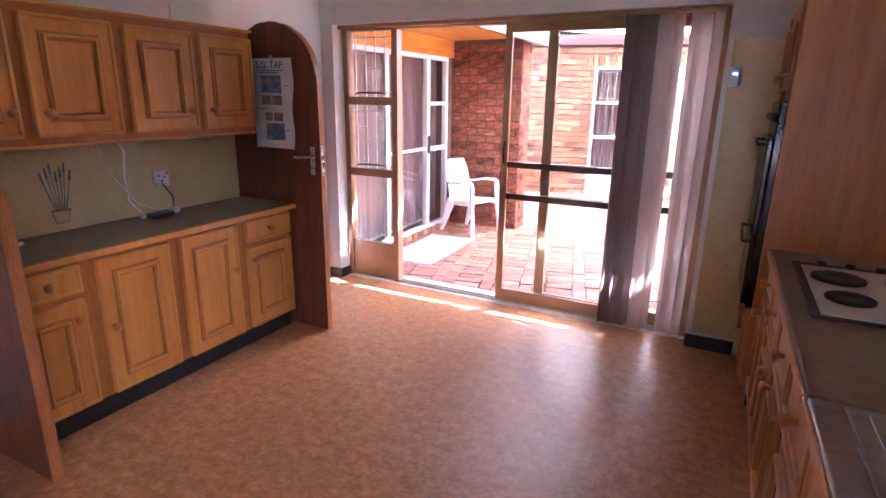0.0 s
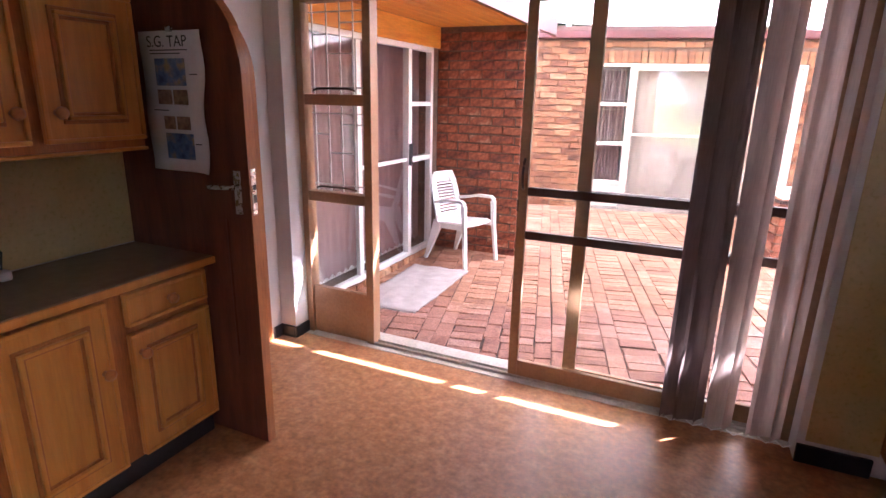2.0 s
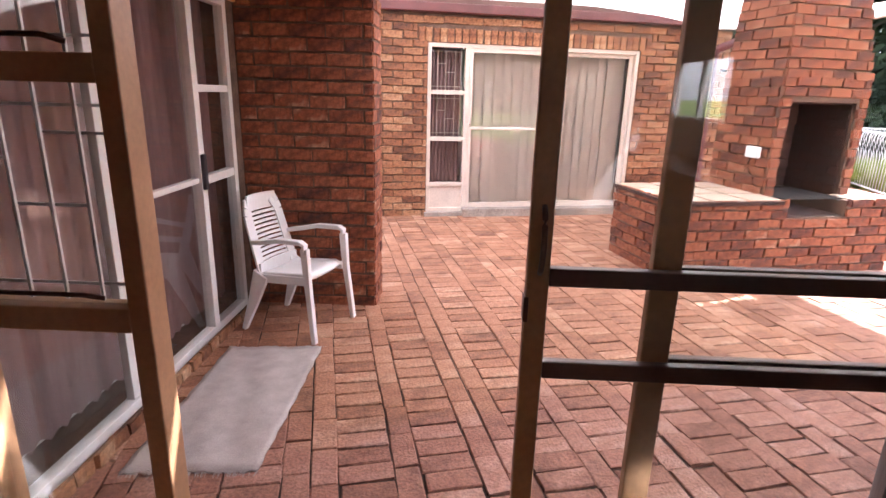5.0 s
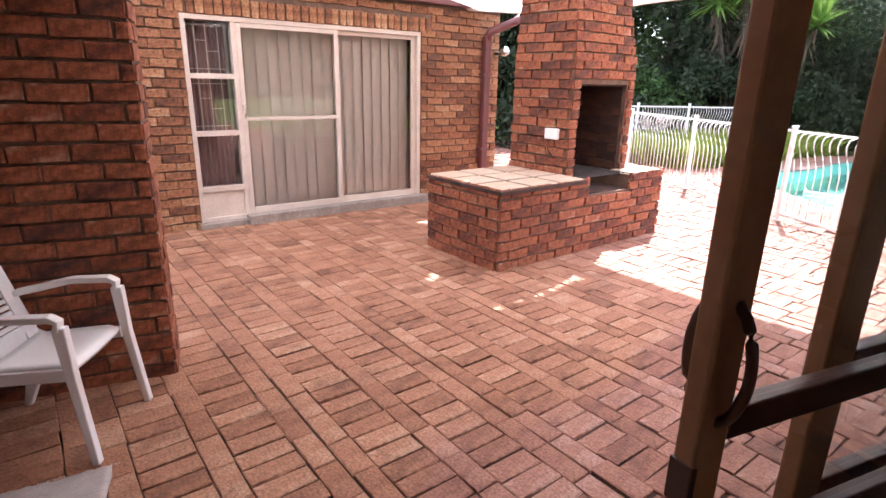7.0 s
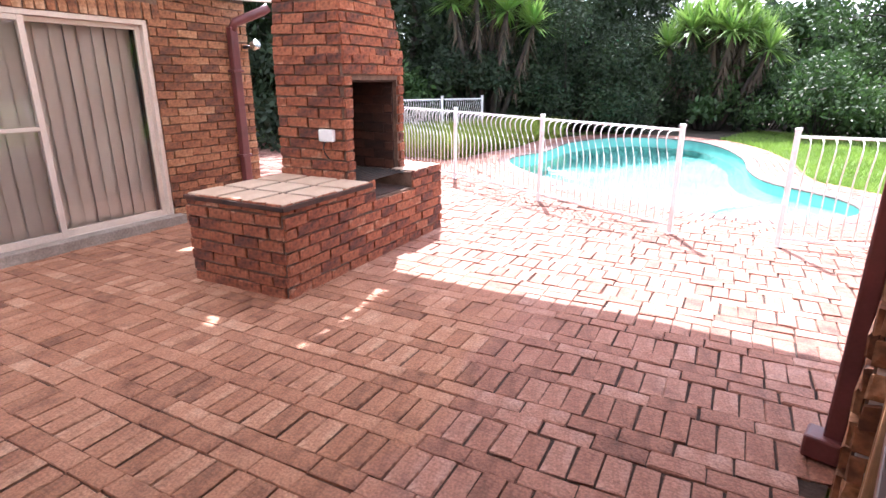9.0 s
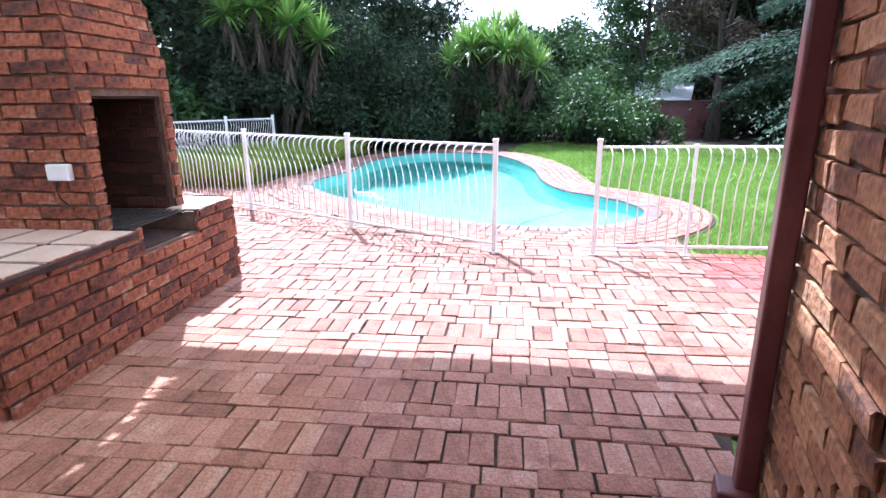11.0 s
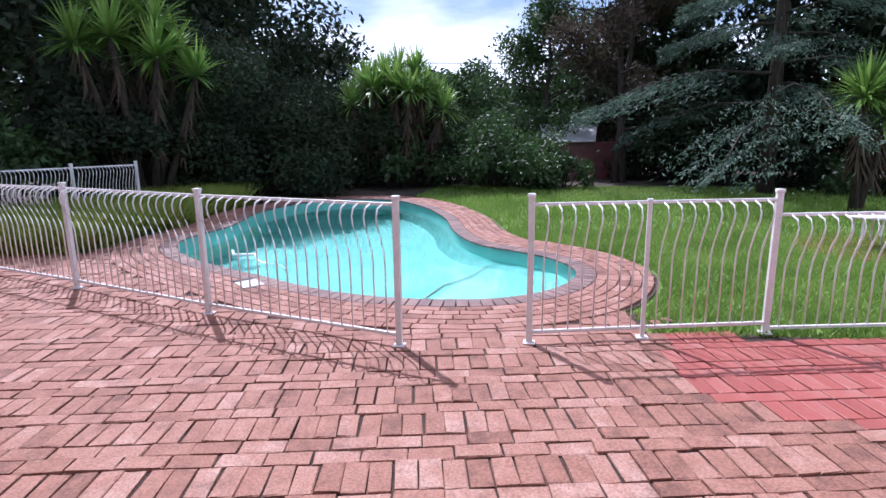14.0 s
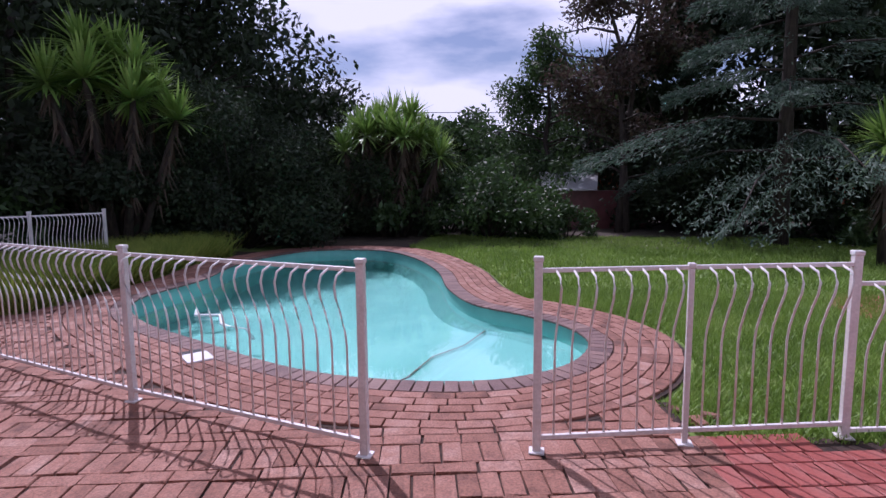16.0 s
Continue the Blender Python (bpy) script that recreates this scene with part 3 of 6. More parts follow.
def ground_sheet():
    """One sheet out to the horizon, with the basin left open."""
    bm = bmesh.new()
    loop = [bm.verts.new((x, y, G - 0.03)) for x, y in ring1]
    far, n = [], len(ring1)
    cx, cy = 8.0, 7.2
    ang = [math.atan2(y - cy, x - cx) for x, y in ring1]
    out = [bm.verts.new((cx + 900 * math.cos(a), cy + 900 * math.sin(a), G - 0.03)) for a in (2 * math.pi * k / 24 for k in range(24))]
    e1 = [bm.edges.new((loop[i], loop[(i + 1) % n])) for i in range(n)]
    e2 = [bm.edges.new((out[i], out[(i + 1) % 24])) for i in range(24)]
    bmesh.ops.triangle_fill(bm, use_beauty=True, use_dissolve=False, edges=e1 + e2)
    return from_bm("ground", bm, "turf")


tagged(ground_sheet(), "green garden lawn and ground", "ground", kind="structure")
ring_mid = offset_loop(POOL, 0.5)


def bedding():
    """Dark sand bed under the pavers, in small squares up to the pool's surround."""
    vs, fs, c = [], [], 0.2
    for i in range(-30, 60):
        for j in range(-30, 82):
            p = ((i + 0.5) * c, (j + 0.5) * c)
            if inside(p, PATIO) and not inside(p, ring_mid):
                k = len(vs)
                vs += [(i * c, j * c, G - 0.012), (i * c + c, j * c, G - 0.012), (i * c + c, j * c + c, G - 0.012), (i * c, j * c + c, G - 0.012)]
                fs.append((k, k + 1, k + 2, k + 3))
    return mesh("pavement", vs, fs, "joint")


patio = tagged(bedding(), "weathered terracotta clay brick paving", "paving", kind="structure")
RED = [(3.25, 3.72), (4.2, 3.72), (4.4, 2.9), (4.55, 1.0), (4.55, -3), (2.6, -3), (2.85, 2.4)]


def paver_cells():
    """Soldier rows with one or two stretcher rows between, along the garden wing's turn."""
    rnd = random.Random(5)
    plain, worn, red = [], [], []
    bl, bw = 0.222, 0.110
    u, k = -4.0, 0
    kinds = ["soldier", "stretch", "soldier", "stretch", "stretch"]
    while u < 9.5:
        kind = kinds[k % 5]
        w, step = (bl, bw) if kind == "soldier" else (bw, bl)
        v = -8.0 + rnd.uniform(0, step)
        while v < 16:
            p = RA @ Vector((u + w / 2, v + step / 2, 0))
            q = (p.x, p.y)
            if inside(q, PATIO) and not inside(q, ring2):
                outdoors = q[0] > 1.5 or q[1] < 4.9 + 0.33 * q[0]
                gap = 0.0095 if outdoors else 0.005
                cell = (u + w / 2, v + step / 2, w - gap, step - gap)
                (red if inside(q, RED) else worn if outdoors else plain).append(cell)
            v += step
        u += w
        k += 1
    return plain, worn, red


plain, worn, red = paver_cells()
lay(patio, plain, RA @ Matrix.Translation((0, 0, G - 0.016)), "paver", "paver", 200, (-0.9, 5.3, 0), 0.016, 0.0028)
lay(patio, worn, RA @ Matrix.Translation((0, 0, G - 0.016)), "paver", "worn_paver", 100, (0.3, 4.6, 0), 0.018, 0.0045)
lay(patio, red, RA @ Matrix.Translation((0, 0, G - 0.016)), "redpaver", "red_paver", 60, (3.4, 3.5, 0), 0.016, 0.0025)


# ---- the setting: pool ----
def pool_shell():
    bm = bmesh.new()
    n = len(POOL)
    edge = offset_loop(POOL, 0.02)
    levels = [(edge, G - 0.005), (POOL, G - 0.3)]
    rows = [[bm.verts.new((x, y, z)) for x, y in pts] for pts, z in levels]
    low = offset_loop(POOL, -0.25)
    rows.append([bm.verts.new((x, y, G - 0.45 - 1.25 * max(0, min(1, (0.6 * x + 0.8 * y - 8.2) / 6.0)))) for x, y in low])
    for a, b in zip(rows, rows[1:]):
        for i in range(n):
            bm.faces.new((a[i], a[(i + 1) % n], b[(i + 1) % n], b[i]))
    es = [bm.edges.get((rows[-1][i], rows[-1][(i + 1) % n])) for i in range(n)]
    bmesh.ops.triangle_fill(bm, use_beauty=True, use_dissolve=False, edges=es)
    return from_bm("pool_basin", bm, "pool")


tagged(pool_shell(), "turquoise plastered swimming pool basin", "pool", kind="structure")
bm = bmesh.new()
wl = [bm.verts.new((x, y, G - 0.13)) for x, y in offset_loop(POOL, 0.01)]
es = [bm.edges.new((wl[i], wl[(i + 1) % len(wl)])) for i in range(len(wl))]
bmesh.ops.triangle_fill(bm, use_beauty=True, use_dissolve=False, edges=es)
for f in bm.faces:
    if f.normal.z < 0:
        f.normal_flip()
me = bpy.data.meshes.new("pool_water")
bm.to_mesh(me)
bm.free()
me.materials.append(M["water"])
water = tagged(new("pool_water", me), "clear turquoise pool water with small ripples", "water", kind="structure")
water.visible_shadow = False
bm = bmesh.new()
lp = [[bm.verts.new((x, y, G - 0.010)) for x, y in pts] for pts in (offset_loop(POOL, 0.015), offset_loop(POOL, 0.82))]
lq = [bm.verts.new((x, y, G - 0.2)) for x, y in offset_loop(POOL, 0.82)]
n = len(POOL)
for i in range(n):
    bm.faces.new((lp[0][i], lp[1][i], lp[1][(i + 1) % n], lp[0][(i + 1) % n]))
    bm.faces.new((lp[1][i], lq[i], lq[(i + 1) % n], lp[1][(i + 1) % n]))
surround = tagged(from_bm("pool_surround", bm, "joint"), "curved terracotta brick surround with dark coping", "paving", kind="structure")


def walk_loop(pts, step):
    """Points and headings at even steps along a closed line."""
    out, carry = [], 0.0
    for a, b in zip(pts, pts[1:] + pts[:1]):
        d = math.hypot(b[0] - a[0], b[1] - a[1])
        s = carry
        while s < d:
            out.append((a[0] + (b[0] - a[0]) * s / d, a[1] + (b[1] - a[1]) * s / d, math.atan2(b[1] - a[1], b[0] - a[0])))
            s += step
        carry = s - d
    return out


def ring_pieces():
    rnd = random.Random(9)
    for name, mat, spec in (("coping_brick", "coping", [(0.10, 0.215, 0.112, 0)]), ("surround_paver", "paver", [(0.27, 0.104, 0.224, 1), (0.385, 0.104, 0.224, 1), (0.50, 0.104, 0.224, 1), (0.615, 0.104, 0.224, 1), (0.73, 0.104, 0.224, 1)])):
        vs, fs, tones = [], [], []
        for off, deep, step, lane in spec:
            for x, y, a in walk_loop(offset_loop(POOL, off), step):
                mm = Matrix.Translation((x, y, G - 0.014 + rnd.uniform(0, 0.003))) @ Matrix.Rotation(a + rnd.uniform(-0.015, 0.015), 4, "Z")
                k = len(vs)
                vs += [mm @ Vector(p) for p in brick_verts(step - 0.01, deep, 0.022)]
                fs += [tuple(k + q for q in f) for f in BRICKF]
                tones += [rnd.random()] * len(BRICKF)
        tagged(mesh(name, vs, fs, mat, surround, tones), kind="stuff")


ring_pieces()

tagged(rod("pool_step", [(5.05, 6.1, G - 0.44), (5.6, 5.85, G - 0.45), (6.2, 5.75, G - 0.46), (6.6, 5.5, G - 0.46), (7.2, 5.35, G - 0.46)], 0.010, "coping", None, 6), "dark edge of the shallow pool step under water", "pool step", kind="structure")

# ---- garden wing ----
WX, WY, WA = -2.0, 9.1, 13.0
WM = Matrix.Translation((WX, WY, 0)) @ Matrix.Rotation(radians(WA), 4, "Z")
W0, W1, WZ = 0.0, 2.64, 1.97
wing = empty("garden_wing", WM)
tagged(wing, "face-brick house wing with maroon gutter", "house", kind="structure")
boxes("wall", [((-4.0, 0.012, -0.3), (W0, 0.3, 2.3)), ((W1, 0.012, -0.3), (3.87, 0.3, 2.3)), ((W0, 0.012, WZ), (W1, 0.3, 2.3)), ((W0, 0.012, -0.3), (W1, 0.3, 0.02)), ((3.6, 0.3, -0.3), (3.858, 6, 2.3))], "mortar", wing, 0)
boxes("room_wall", [((W0 - 1.2, 3.0, 0), (W1 + 0.9, 3.1, 2.3)), ((W0 - 1.2, 0.3, 2.2), (W1 + 0.9, 3.1, 2.3)), ((W0 - 1.2, 0.3, -0.1), (W1 + 0.9, 3.1, 0.0)), ((W0 - 1.2, 0.3, 0), (W0 - 1.1, 3.0, 2.3)), ((W1 + 0.8, 0.3, 0), (W1 + 0.9, 3.0, 2.3))], "plaster", wing, 0)
boxes("gutter", [((-4.0, -0.10, 2.28), (3.95, 0.0, 2.38))], "gutter", wing, 0.012)
boxes("roof", [((-4.0, -0.05, 2.38), (3.95, 6.0, 2.44))], "roofsheet", wing, 0)
boxes("sill", [((0.45, -0.11, -0.06), (W1 + 0.06, 0.05, 0.045)), ((W0 - 0.02, -0.05, -0.06), (0.45, 0.05, -0.0))], "sill", wing, 0.008)
wing_holes = [(W0 + 4.0, W1 + 4.0, 0.0, WZ + 0.06)]
lay(wing, courses(7.87, 2.36, wing_holes, headers=[(3.88, 6.78, 2.03, 2.19)]), Matrix.Translation((-4.0, 0.012, -0.06)) @ Matrix.Rotation(radians(90), 4, "X"), "lightbrick", "brick", 300, (1.9, 0, 1.0))
lay(wing, courses(3.0, 2.36), Matrix.Translation((3.858, 0.0, -0.06)) @ Matrix.Rotation(radians(90), 4, "Z") @ Matrix.Rotation(radians(90), 4, "X"), "lightbrick", "brick", 0)
# drainpipe
pipe = tagged(empty("drainpipe", WM), "maroon square metal drainpipe on the brick corner", "drainpipe")
boxes("pipe", [((3.56, -0.10, -0.04), (3.66, -0.02, 1.98))], "gutter", pipe, 0.012)
for z in (0.55, 1.5):
    boxes("bracket", [((3.54, -0.11, z), (3.68, 0.012, z + 0.03))], "gutter", pipe, 0.003)
rod("elbow", [(3.61, -0.06, 1.95), (3.64, -0.09, 2.03), (3.85, -0.3, 2.15), (3.9, -0.35, 2.2)], 0.05, "gutter", pipe, 10)
# security light on the corner
lampf = tagged(empty("security_light", WM), "small silver twin floodlight on the brick corner", "light")
rod("bracket", [(3.8, -0.0, 1.78), (3.84, -0.1, 1.78)], 0.02, "black", lampf)
lathe("head", [(0.02, 0.0), (0.05, 0.03), (0.055, 0.10), (0.045, 0.11)], "chrome", lampf, m=Matrix.Translation((3.84, -0.09, 1.78)) @ Matrix.Rotation(radians(70), 4, "X"))


def sliding_window(parent, x0, x1, z0, z1, side, y=0.06, mat="windowpaint"):
    """A steel sliding door: a barred side light of three panes and two leaves."""
    f = 0.045
    boxes("frame", [((x0, y - 0.05, z0), (x0 + f, y + 0.05, z1)), ((x1 - f, y - 0.05, z0), (x1, y + 0.05, z1)), ((x0 + f, y - 0.05, z1 - f), (x1 - f, y + 0.05, z1)), ((x0 + f, y - 0.05, z0), (x1 - f, y + 0.05, z0 + f)), ((side - f / 2, y - 0.048, z0 + f), (side + f / 2, y + 0.048, z1 - f))], mat, parent, 0.004)
    mid = (side + x1) / 2 + 0.02
    boxes("leaf", [((side + 0.024, y - 0.04, z0 + f), (side + 0.075, y - 0.01, z1 - f)), ((mid - 0.05, y - 0.04, z0 + f), (mid, y - 0.01, z1 - f)), ((side + 0.075, y - 0.04, z1 - f - 0.045), (mid - 0.05, y - 0.01, z1 - f)), ((side + 0.075, y - 0.04, z0 + f), (mid - 0.05, y - 0.01, z0 + f + 0.06)), ((side + 0.075, y - 0.04, 1.0), (mid - 0.05, y - 0.01, 1.035))], mat, parent, 0.004)
    boxes("leaf", [((mid - 0.04, y + 0.005, z0 + f), (mid + 0.01, y + 0.035, z1 - f)), ((x1 - f - 0.05, y + 0.005, z0 + f), (x1 - f, y + 0.035, z1 - f)), ((mid + 0.01, y + 0.005, z1 - f - 0.045), (x1 - f - 0.05, y + 0.035, z1 - f)), ((mid + 0.01, y + 0.005, z0 + f), (x1 - f - 0.05, y + 0.035, z0 + f + 0.06))], mat, parent, 0.004)
    boxes("transom", [((x0 + f, y - 0.045, z), (side - f / 2, y + 0.045, z + 0.05)) for z in (0.31, 0.86, 1.40)] + [((x0 + f, y - 0.02, z0 + f), (side - f / 2, y + 0.02, 0.31))], mat, parent, 0.003)
    g = boxes("pane", [((side + 0.07, y - 0.027, z0 + 0.09), (mid - 0.045, y - 0.022, z1 - 0.08)), ((mid, y + 0.018, z0 + 0.09), (x1 - f - 0.045, y + 0.023, z1 - 0.08)), ((x0 + f, y - 0.003, 0.36), (side - f / 2, y + 0.003, 0.86)), ((x0 + f, y - 0.003, 0.91), (side - f / 2, y + 0.003, 1.40)), ((x0 + f, y - 0.003, 1.45), (side - f / 2, y + 0.003, z1 - f))], "glass", parent, 0)
    g.visible_shadow = False
    bars = []
    a, b = x0 + f, side - f / 2
    w = b - a
    for lo, hi in ((0.91, 1.40), (1.45, z1 - f)):
        h = hi - lo
        for k in (0.2, 0.45, 0.72, 0.9):
            bars.append(((a + w * k, y + 0.02, lo), (a + w * k + 0.008, y + 0.028, hi)))
        bars += [((a, y + 0.03, lo + h * 0.08), (b, y + 0.036, lo + h * 0.08 + 0.008)), ((a, y + 0.03, lo + h * 0.9), (b, y + 0.036, lo + h * 0.9 + 0.008)), ((a + w * 0.2, y + 0.03, lo + h * 0.62), (a + w * 0.45, y + 0.036, lo + h * 0.62 + 0.008)), ((a + w * 0.45, y + 0.03, lo + h * 0.42), (a + w * 0.72, y + 0.036, lo + h * 0.42 + 0.008))]
    boxes("burglar_bars", bars, mat, parent, 0.0)
    return mid


win = tagged(empty("window_1", WM), "white steel sliding door with barred side light", "window", kind="structure")
sliding_window(win, W0, W1, 0.0, WZ, 0.47)
rod("handle", [(0.52, 0.0, 1.03), (0.515, -0.03, 1.05), (0.515, -0.035, 1.13), (0.52, 0.0, 1.15)], 0.008, "chrome", win)
blinds = tagged(empty("vertical_blind", WM), "closed white vertical blinds behind the glass", "blind")
bm = bmesh.new()
k = 0
x = 0.55
while x < W1 - 0.06:
    add_box(bm, (-0.068, -0.001, 0.06), (0.068, 0.001, 1.9), 0, Matrix.Translation((x, 0.2, 0)) @ Matrix.Rotation(radians(12 + 4 * math.sin(k * 2.3)), 4, "Z"))
    x += 0.122
    k += 1
from_bm("vanes", bm, "curtain", blinds)
boxes("track", [((0.5, 0.17, 1.9), (W1 - 0.02, 0.22, 1.94))], "white_paint", blinds, 0.004)
vs, fs = [], []
for i in range(40):
    xx = W0 + 0.06 + 0.37 * i / 39
    yy = 0.2 + 0.02 * math.sin(i * 1.3)
    vs += [(xx, yy, 0.3), (xx, yy, 1.9)]
fs = [(2 * i, 2 * i + 2, 2 * i + 3, 2 * i + 1) for i in range(39)]
net = tagged(empty("net_curtain", WM), "mauve net curtain behind the barred side light", "curtain")
mesh("cloth", vs, fs, "netting", net, smooth=True)

# ---- lounge front with the aluminium sliding door, beside the patio ----
LX = -3.02
lounge = tagged(empty("lounge_front"), "lounge front with orange boarded eave", "house", kind="structure")
boxes("wall", [((LX - 0.25, 5.98, -0.3), (LX, 6.1, 2.12)), ((LX - 0.25, 3.82, 1.93), (LX, 5.98, 2.12)), ((-6.2, 6.112, -0.3), (-2.152, 6.42, 2.12)), ((LX - 0.25, 3.82, -0.3), (LX + 0.04, 5.98, -0.02))], "mortar", lounge, 0)
boxes("room_wall", [((-6.0, 3.85, 0), (-5.9, 6.0, 2.3)), ((-6.0, 3.85, 2.2), (LX - 0.25, 6.0, 2.3)), ((-6.0, 3.82, -0.1), (LX - 0.25, 6.0, 0))], "plaster", lounge, 0)
boxes("fascia", [((LX, 3.82, 1.925), (LX + 0.025, 6.098, 2.118))], "soffit", lounge, 0.003)
boxes("soffit_board", [((LX + 0.026 + i * 0.112, 3.82, 2.12), (LX + 0.026 + i * 0.112 + 0.108, 6.5, 2.14)) for i in range(9)], "soffit", lounge, 0.003)
boxes("eave", [((-6.2, 3.82, 2.145), (-1.98, 6.55, 2.22)), ((-2.02, 3.82, 2.06), (-1.98, 6.55, 2.145))], "gutter", lounge, 0.002)
lay(lounge, courses(0.878, 2.19), upright(-3.02, 6.112, -0.07, 0), "wallbrick", "brick", 260, (-2.5, 6.1, 1.0), 0.013, 0.0032)
lay(lounge, courses(0.31, 2.19), upright(-2.152, 6.10, -0.07, 90), "wallbrick", "brick", 60, (-2.1, 6.1, 1.0), 0.013, 0.0032)
lay(lounge, [(0.055 + i * 0.112, 0.03, 0.10, 0.07) for i in range(19)], upright(LX + 0.04, 3.84, -0.06, 90), "lightbrick", "brick", 0)
ldoor = tagged(empty("door_2", Matrix.Translation((LX - 0.02, 0, 0))), "white aluminium sliding door with mauve curtains", "door", kind="structure")
f = 0.05
boxes("frame", [((-0.03, 3.83, -0.02), (0.03, 3.88, 1.925)), ((-0.03, 5.93, -0.02), (0.03, 5.98, 1.925)), ((-0.03, 3.88, 1.88), (0.03, 5.93, 1.925)), ((-0.03, 3.88, -0.02), (0.03, 5.93, 0.03)), ((-0.028, 5.47, 0.03), (0.034, 5.53, 1.88)), ((-0.02, 4.66, 0.03), (0.02, 4.72, 1.88)), ((-0.025, 5.53, 0.88), (0.025, 5.93, 0.93)), ((-0.025, 5.53, 1.39), (0.025, 5.93, 1.43)), ((-0.02, 4.72, 0.90), (0.02, 5.47, 0.93))], "white_paint", ldoor, 0.004)
g = boxes("pane", [((-0.004, 3.88, 0.03), (0.0, 5.47, 1.88)), ((-0.004, 5.53, 0.03), (0.0, 5.93, 1.88))], "glass", ldoor, 0)
g.visible_shadow = False
boxes("lock", [((0.03, 5.475, 0.86), (0.055, 5.515, 1.06))], "black", ldoor, 0.008)
vs = []
for i in range(160):
    yy = 3.86 + 2.1 * i / 159
    xx = LX - 0.14 + 0.004 * math.sin(i * 0.9) + 0.006 * math.sin(i * 0.37)
    vs += [(xx, yy, 0.05 + 0.03 * abs(math.sin(i * 0.45))), (xx, yy, 1.9)]
net2 = tagged(empty("curtain"), "sheer mauve curtain with scalloped hem", "curtain")
mesh("cloth", vs, [(2 * i, 2 * i + 2, 2 * i + 3, 2 * i + 1) for i in range(159)], "netting", net2, smooth=True)

# ---- outer face of the kitchen wall, with the corner pipe ----
kout = tagged(empty("kitchen_outer_wall"), "face-brick outside of the kitchen", "wall", kind="structure")
boxes("wall", [((OX1, YO - 0.0495, -0.3), (0.99, YO - 0.042, 2.42))], "mortar", kout, 0)
lay(kout, courses(1.07, 2.46), upright(1.0, YO - 0.042, -0.06, 180), "lightbrick", "brick", 250, (0.4, 3.8, 0.8))
lay(kout, courses(0.10, 2.46, length=0.11), upright(OX1 + 0.002, YO - 0.03, -0.06, -90), "lightbrick", "brick", 0)
lay(kout, courses(1.5, 2.46), upright(1.0, YO - 1.53, -0.06, 90), "lightbrick", "brick", 0)
kpipe = tagged(empty("drainpipe"), "maroon square metal drainpipe at the kitchen corner", "drainpipe")
boxes("pipe", [((0.66, YO - 0.01, 0.05), (0.74, YO + 0.06, 2.42))], "gutter", kpipe, 0.01)
boxes("shoe", [((0.62, YO - 0.01, -0.04), (0.74, YO + 0.12, 0.06))], "gutter", kpipe, 0.012)

# ---- shade canopy over the patio ----
def canopy():
    """A slack white cloth from the eaves to the wing, open round the chimney."""
    n = 72
    vs, fs = [], []
    for j in range(n + 1):
        t = j / n
        for i in range(n + 1):
            s = i / n
            x = -1.95 + (5.0 - 0.95 * t ** 0.9) * s - 0.9 * t * (1 - s)
            y = 4.548 + (4.60 + 0.95 * math.sin(math.pi * min(1, s * 0.75 + 0.1)) - 5.0 * max(0, s - 0.83)) * t
            z = 2.38 - 0.20 * max(0, (s - 0.5) / 0.5) ** 2 * min(1, t * 3) - 0.05 * math.sin(math.pi * t * 2) * s - 0.03 * t + 0.22 * t * t * max(0, 1 - s * 1.15)
            vs.append((x, y, z))
    inv = (Matrix.Translation((0.17, 6.91, 0)) @ Matrix.Rotation(radians(14.3), 4, "Z")).inverted()
    for j in range(n):
        for i in range(n):
            q = (j * (n + 1) + i, j * (n + 1) + i + 1, (j + 1) * (n + 1) + i + 1, (j + 1) * (n + 1) + i)
            c = inv @ Vector([sum(vs[k][a] for k in q) / 4 for a in range(3)])
            if not (1.0 < c.x < 1.96 and 0.22 < c.y < 1.02):
                fs.append(q)
    root = tagged(empty("shade_canopy"), "white cloth shade canopy stretched over the patio", "canopy", kind="structure")
    ob = mesh("cloth", vs, fs, "cloth", root, smooth=True)
    rod("edge_rope", [vs[j * (n + 1) + n] for j in range(n + 1)], 0.012, "white_paint", root)
    rod("edge_rope", [vs[n * (n + 1) + i] for i in range(n + 1)], 0.012, "white_paint", root)


canopy()

# ---- braai: brick barbecue with chimney ----
BM_ = Matrix.Translation((0.17, 6.91, 0)) @ Matrix.Rotation(radians(14.3), 4, "Z")
braai = tagged(empty("brick_barbecue", BM_), "built-in red brick barbecue with chimney and tiled counter", "barbecue")
BW, BD, BT = 2.27, 0.95, 0.60
C0, C1, CV = 1.02, 1.92, 0.22
H0, H1 = 1.10, 1.70
boxes("body", [((0.012, 0.012, -0.3), (BW - 0.012, BD, 0.46)), ((0.012, 0.012, 0.46), (H0, BD, BT)), ((H1, 0.012, 0.46), (BW - 0.012, BD, BT)), ((C0 + 0.012, CV + 0.012, BT), (C0 + 0.10, BD, 1.42)), ((C1 - 0.10, CV + 0.012, BT), (C1 - 0.012, BD, 1.42)), ((C0 + 0.1, BD - 0.1, 0.46), (C1 - 0.1, BD, 1.42)), ((C0 + 0.012, CV + 0.012, 1.42), (C1 - 0.012, BD, 1.60))], "mortar", braai, 0)
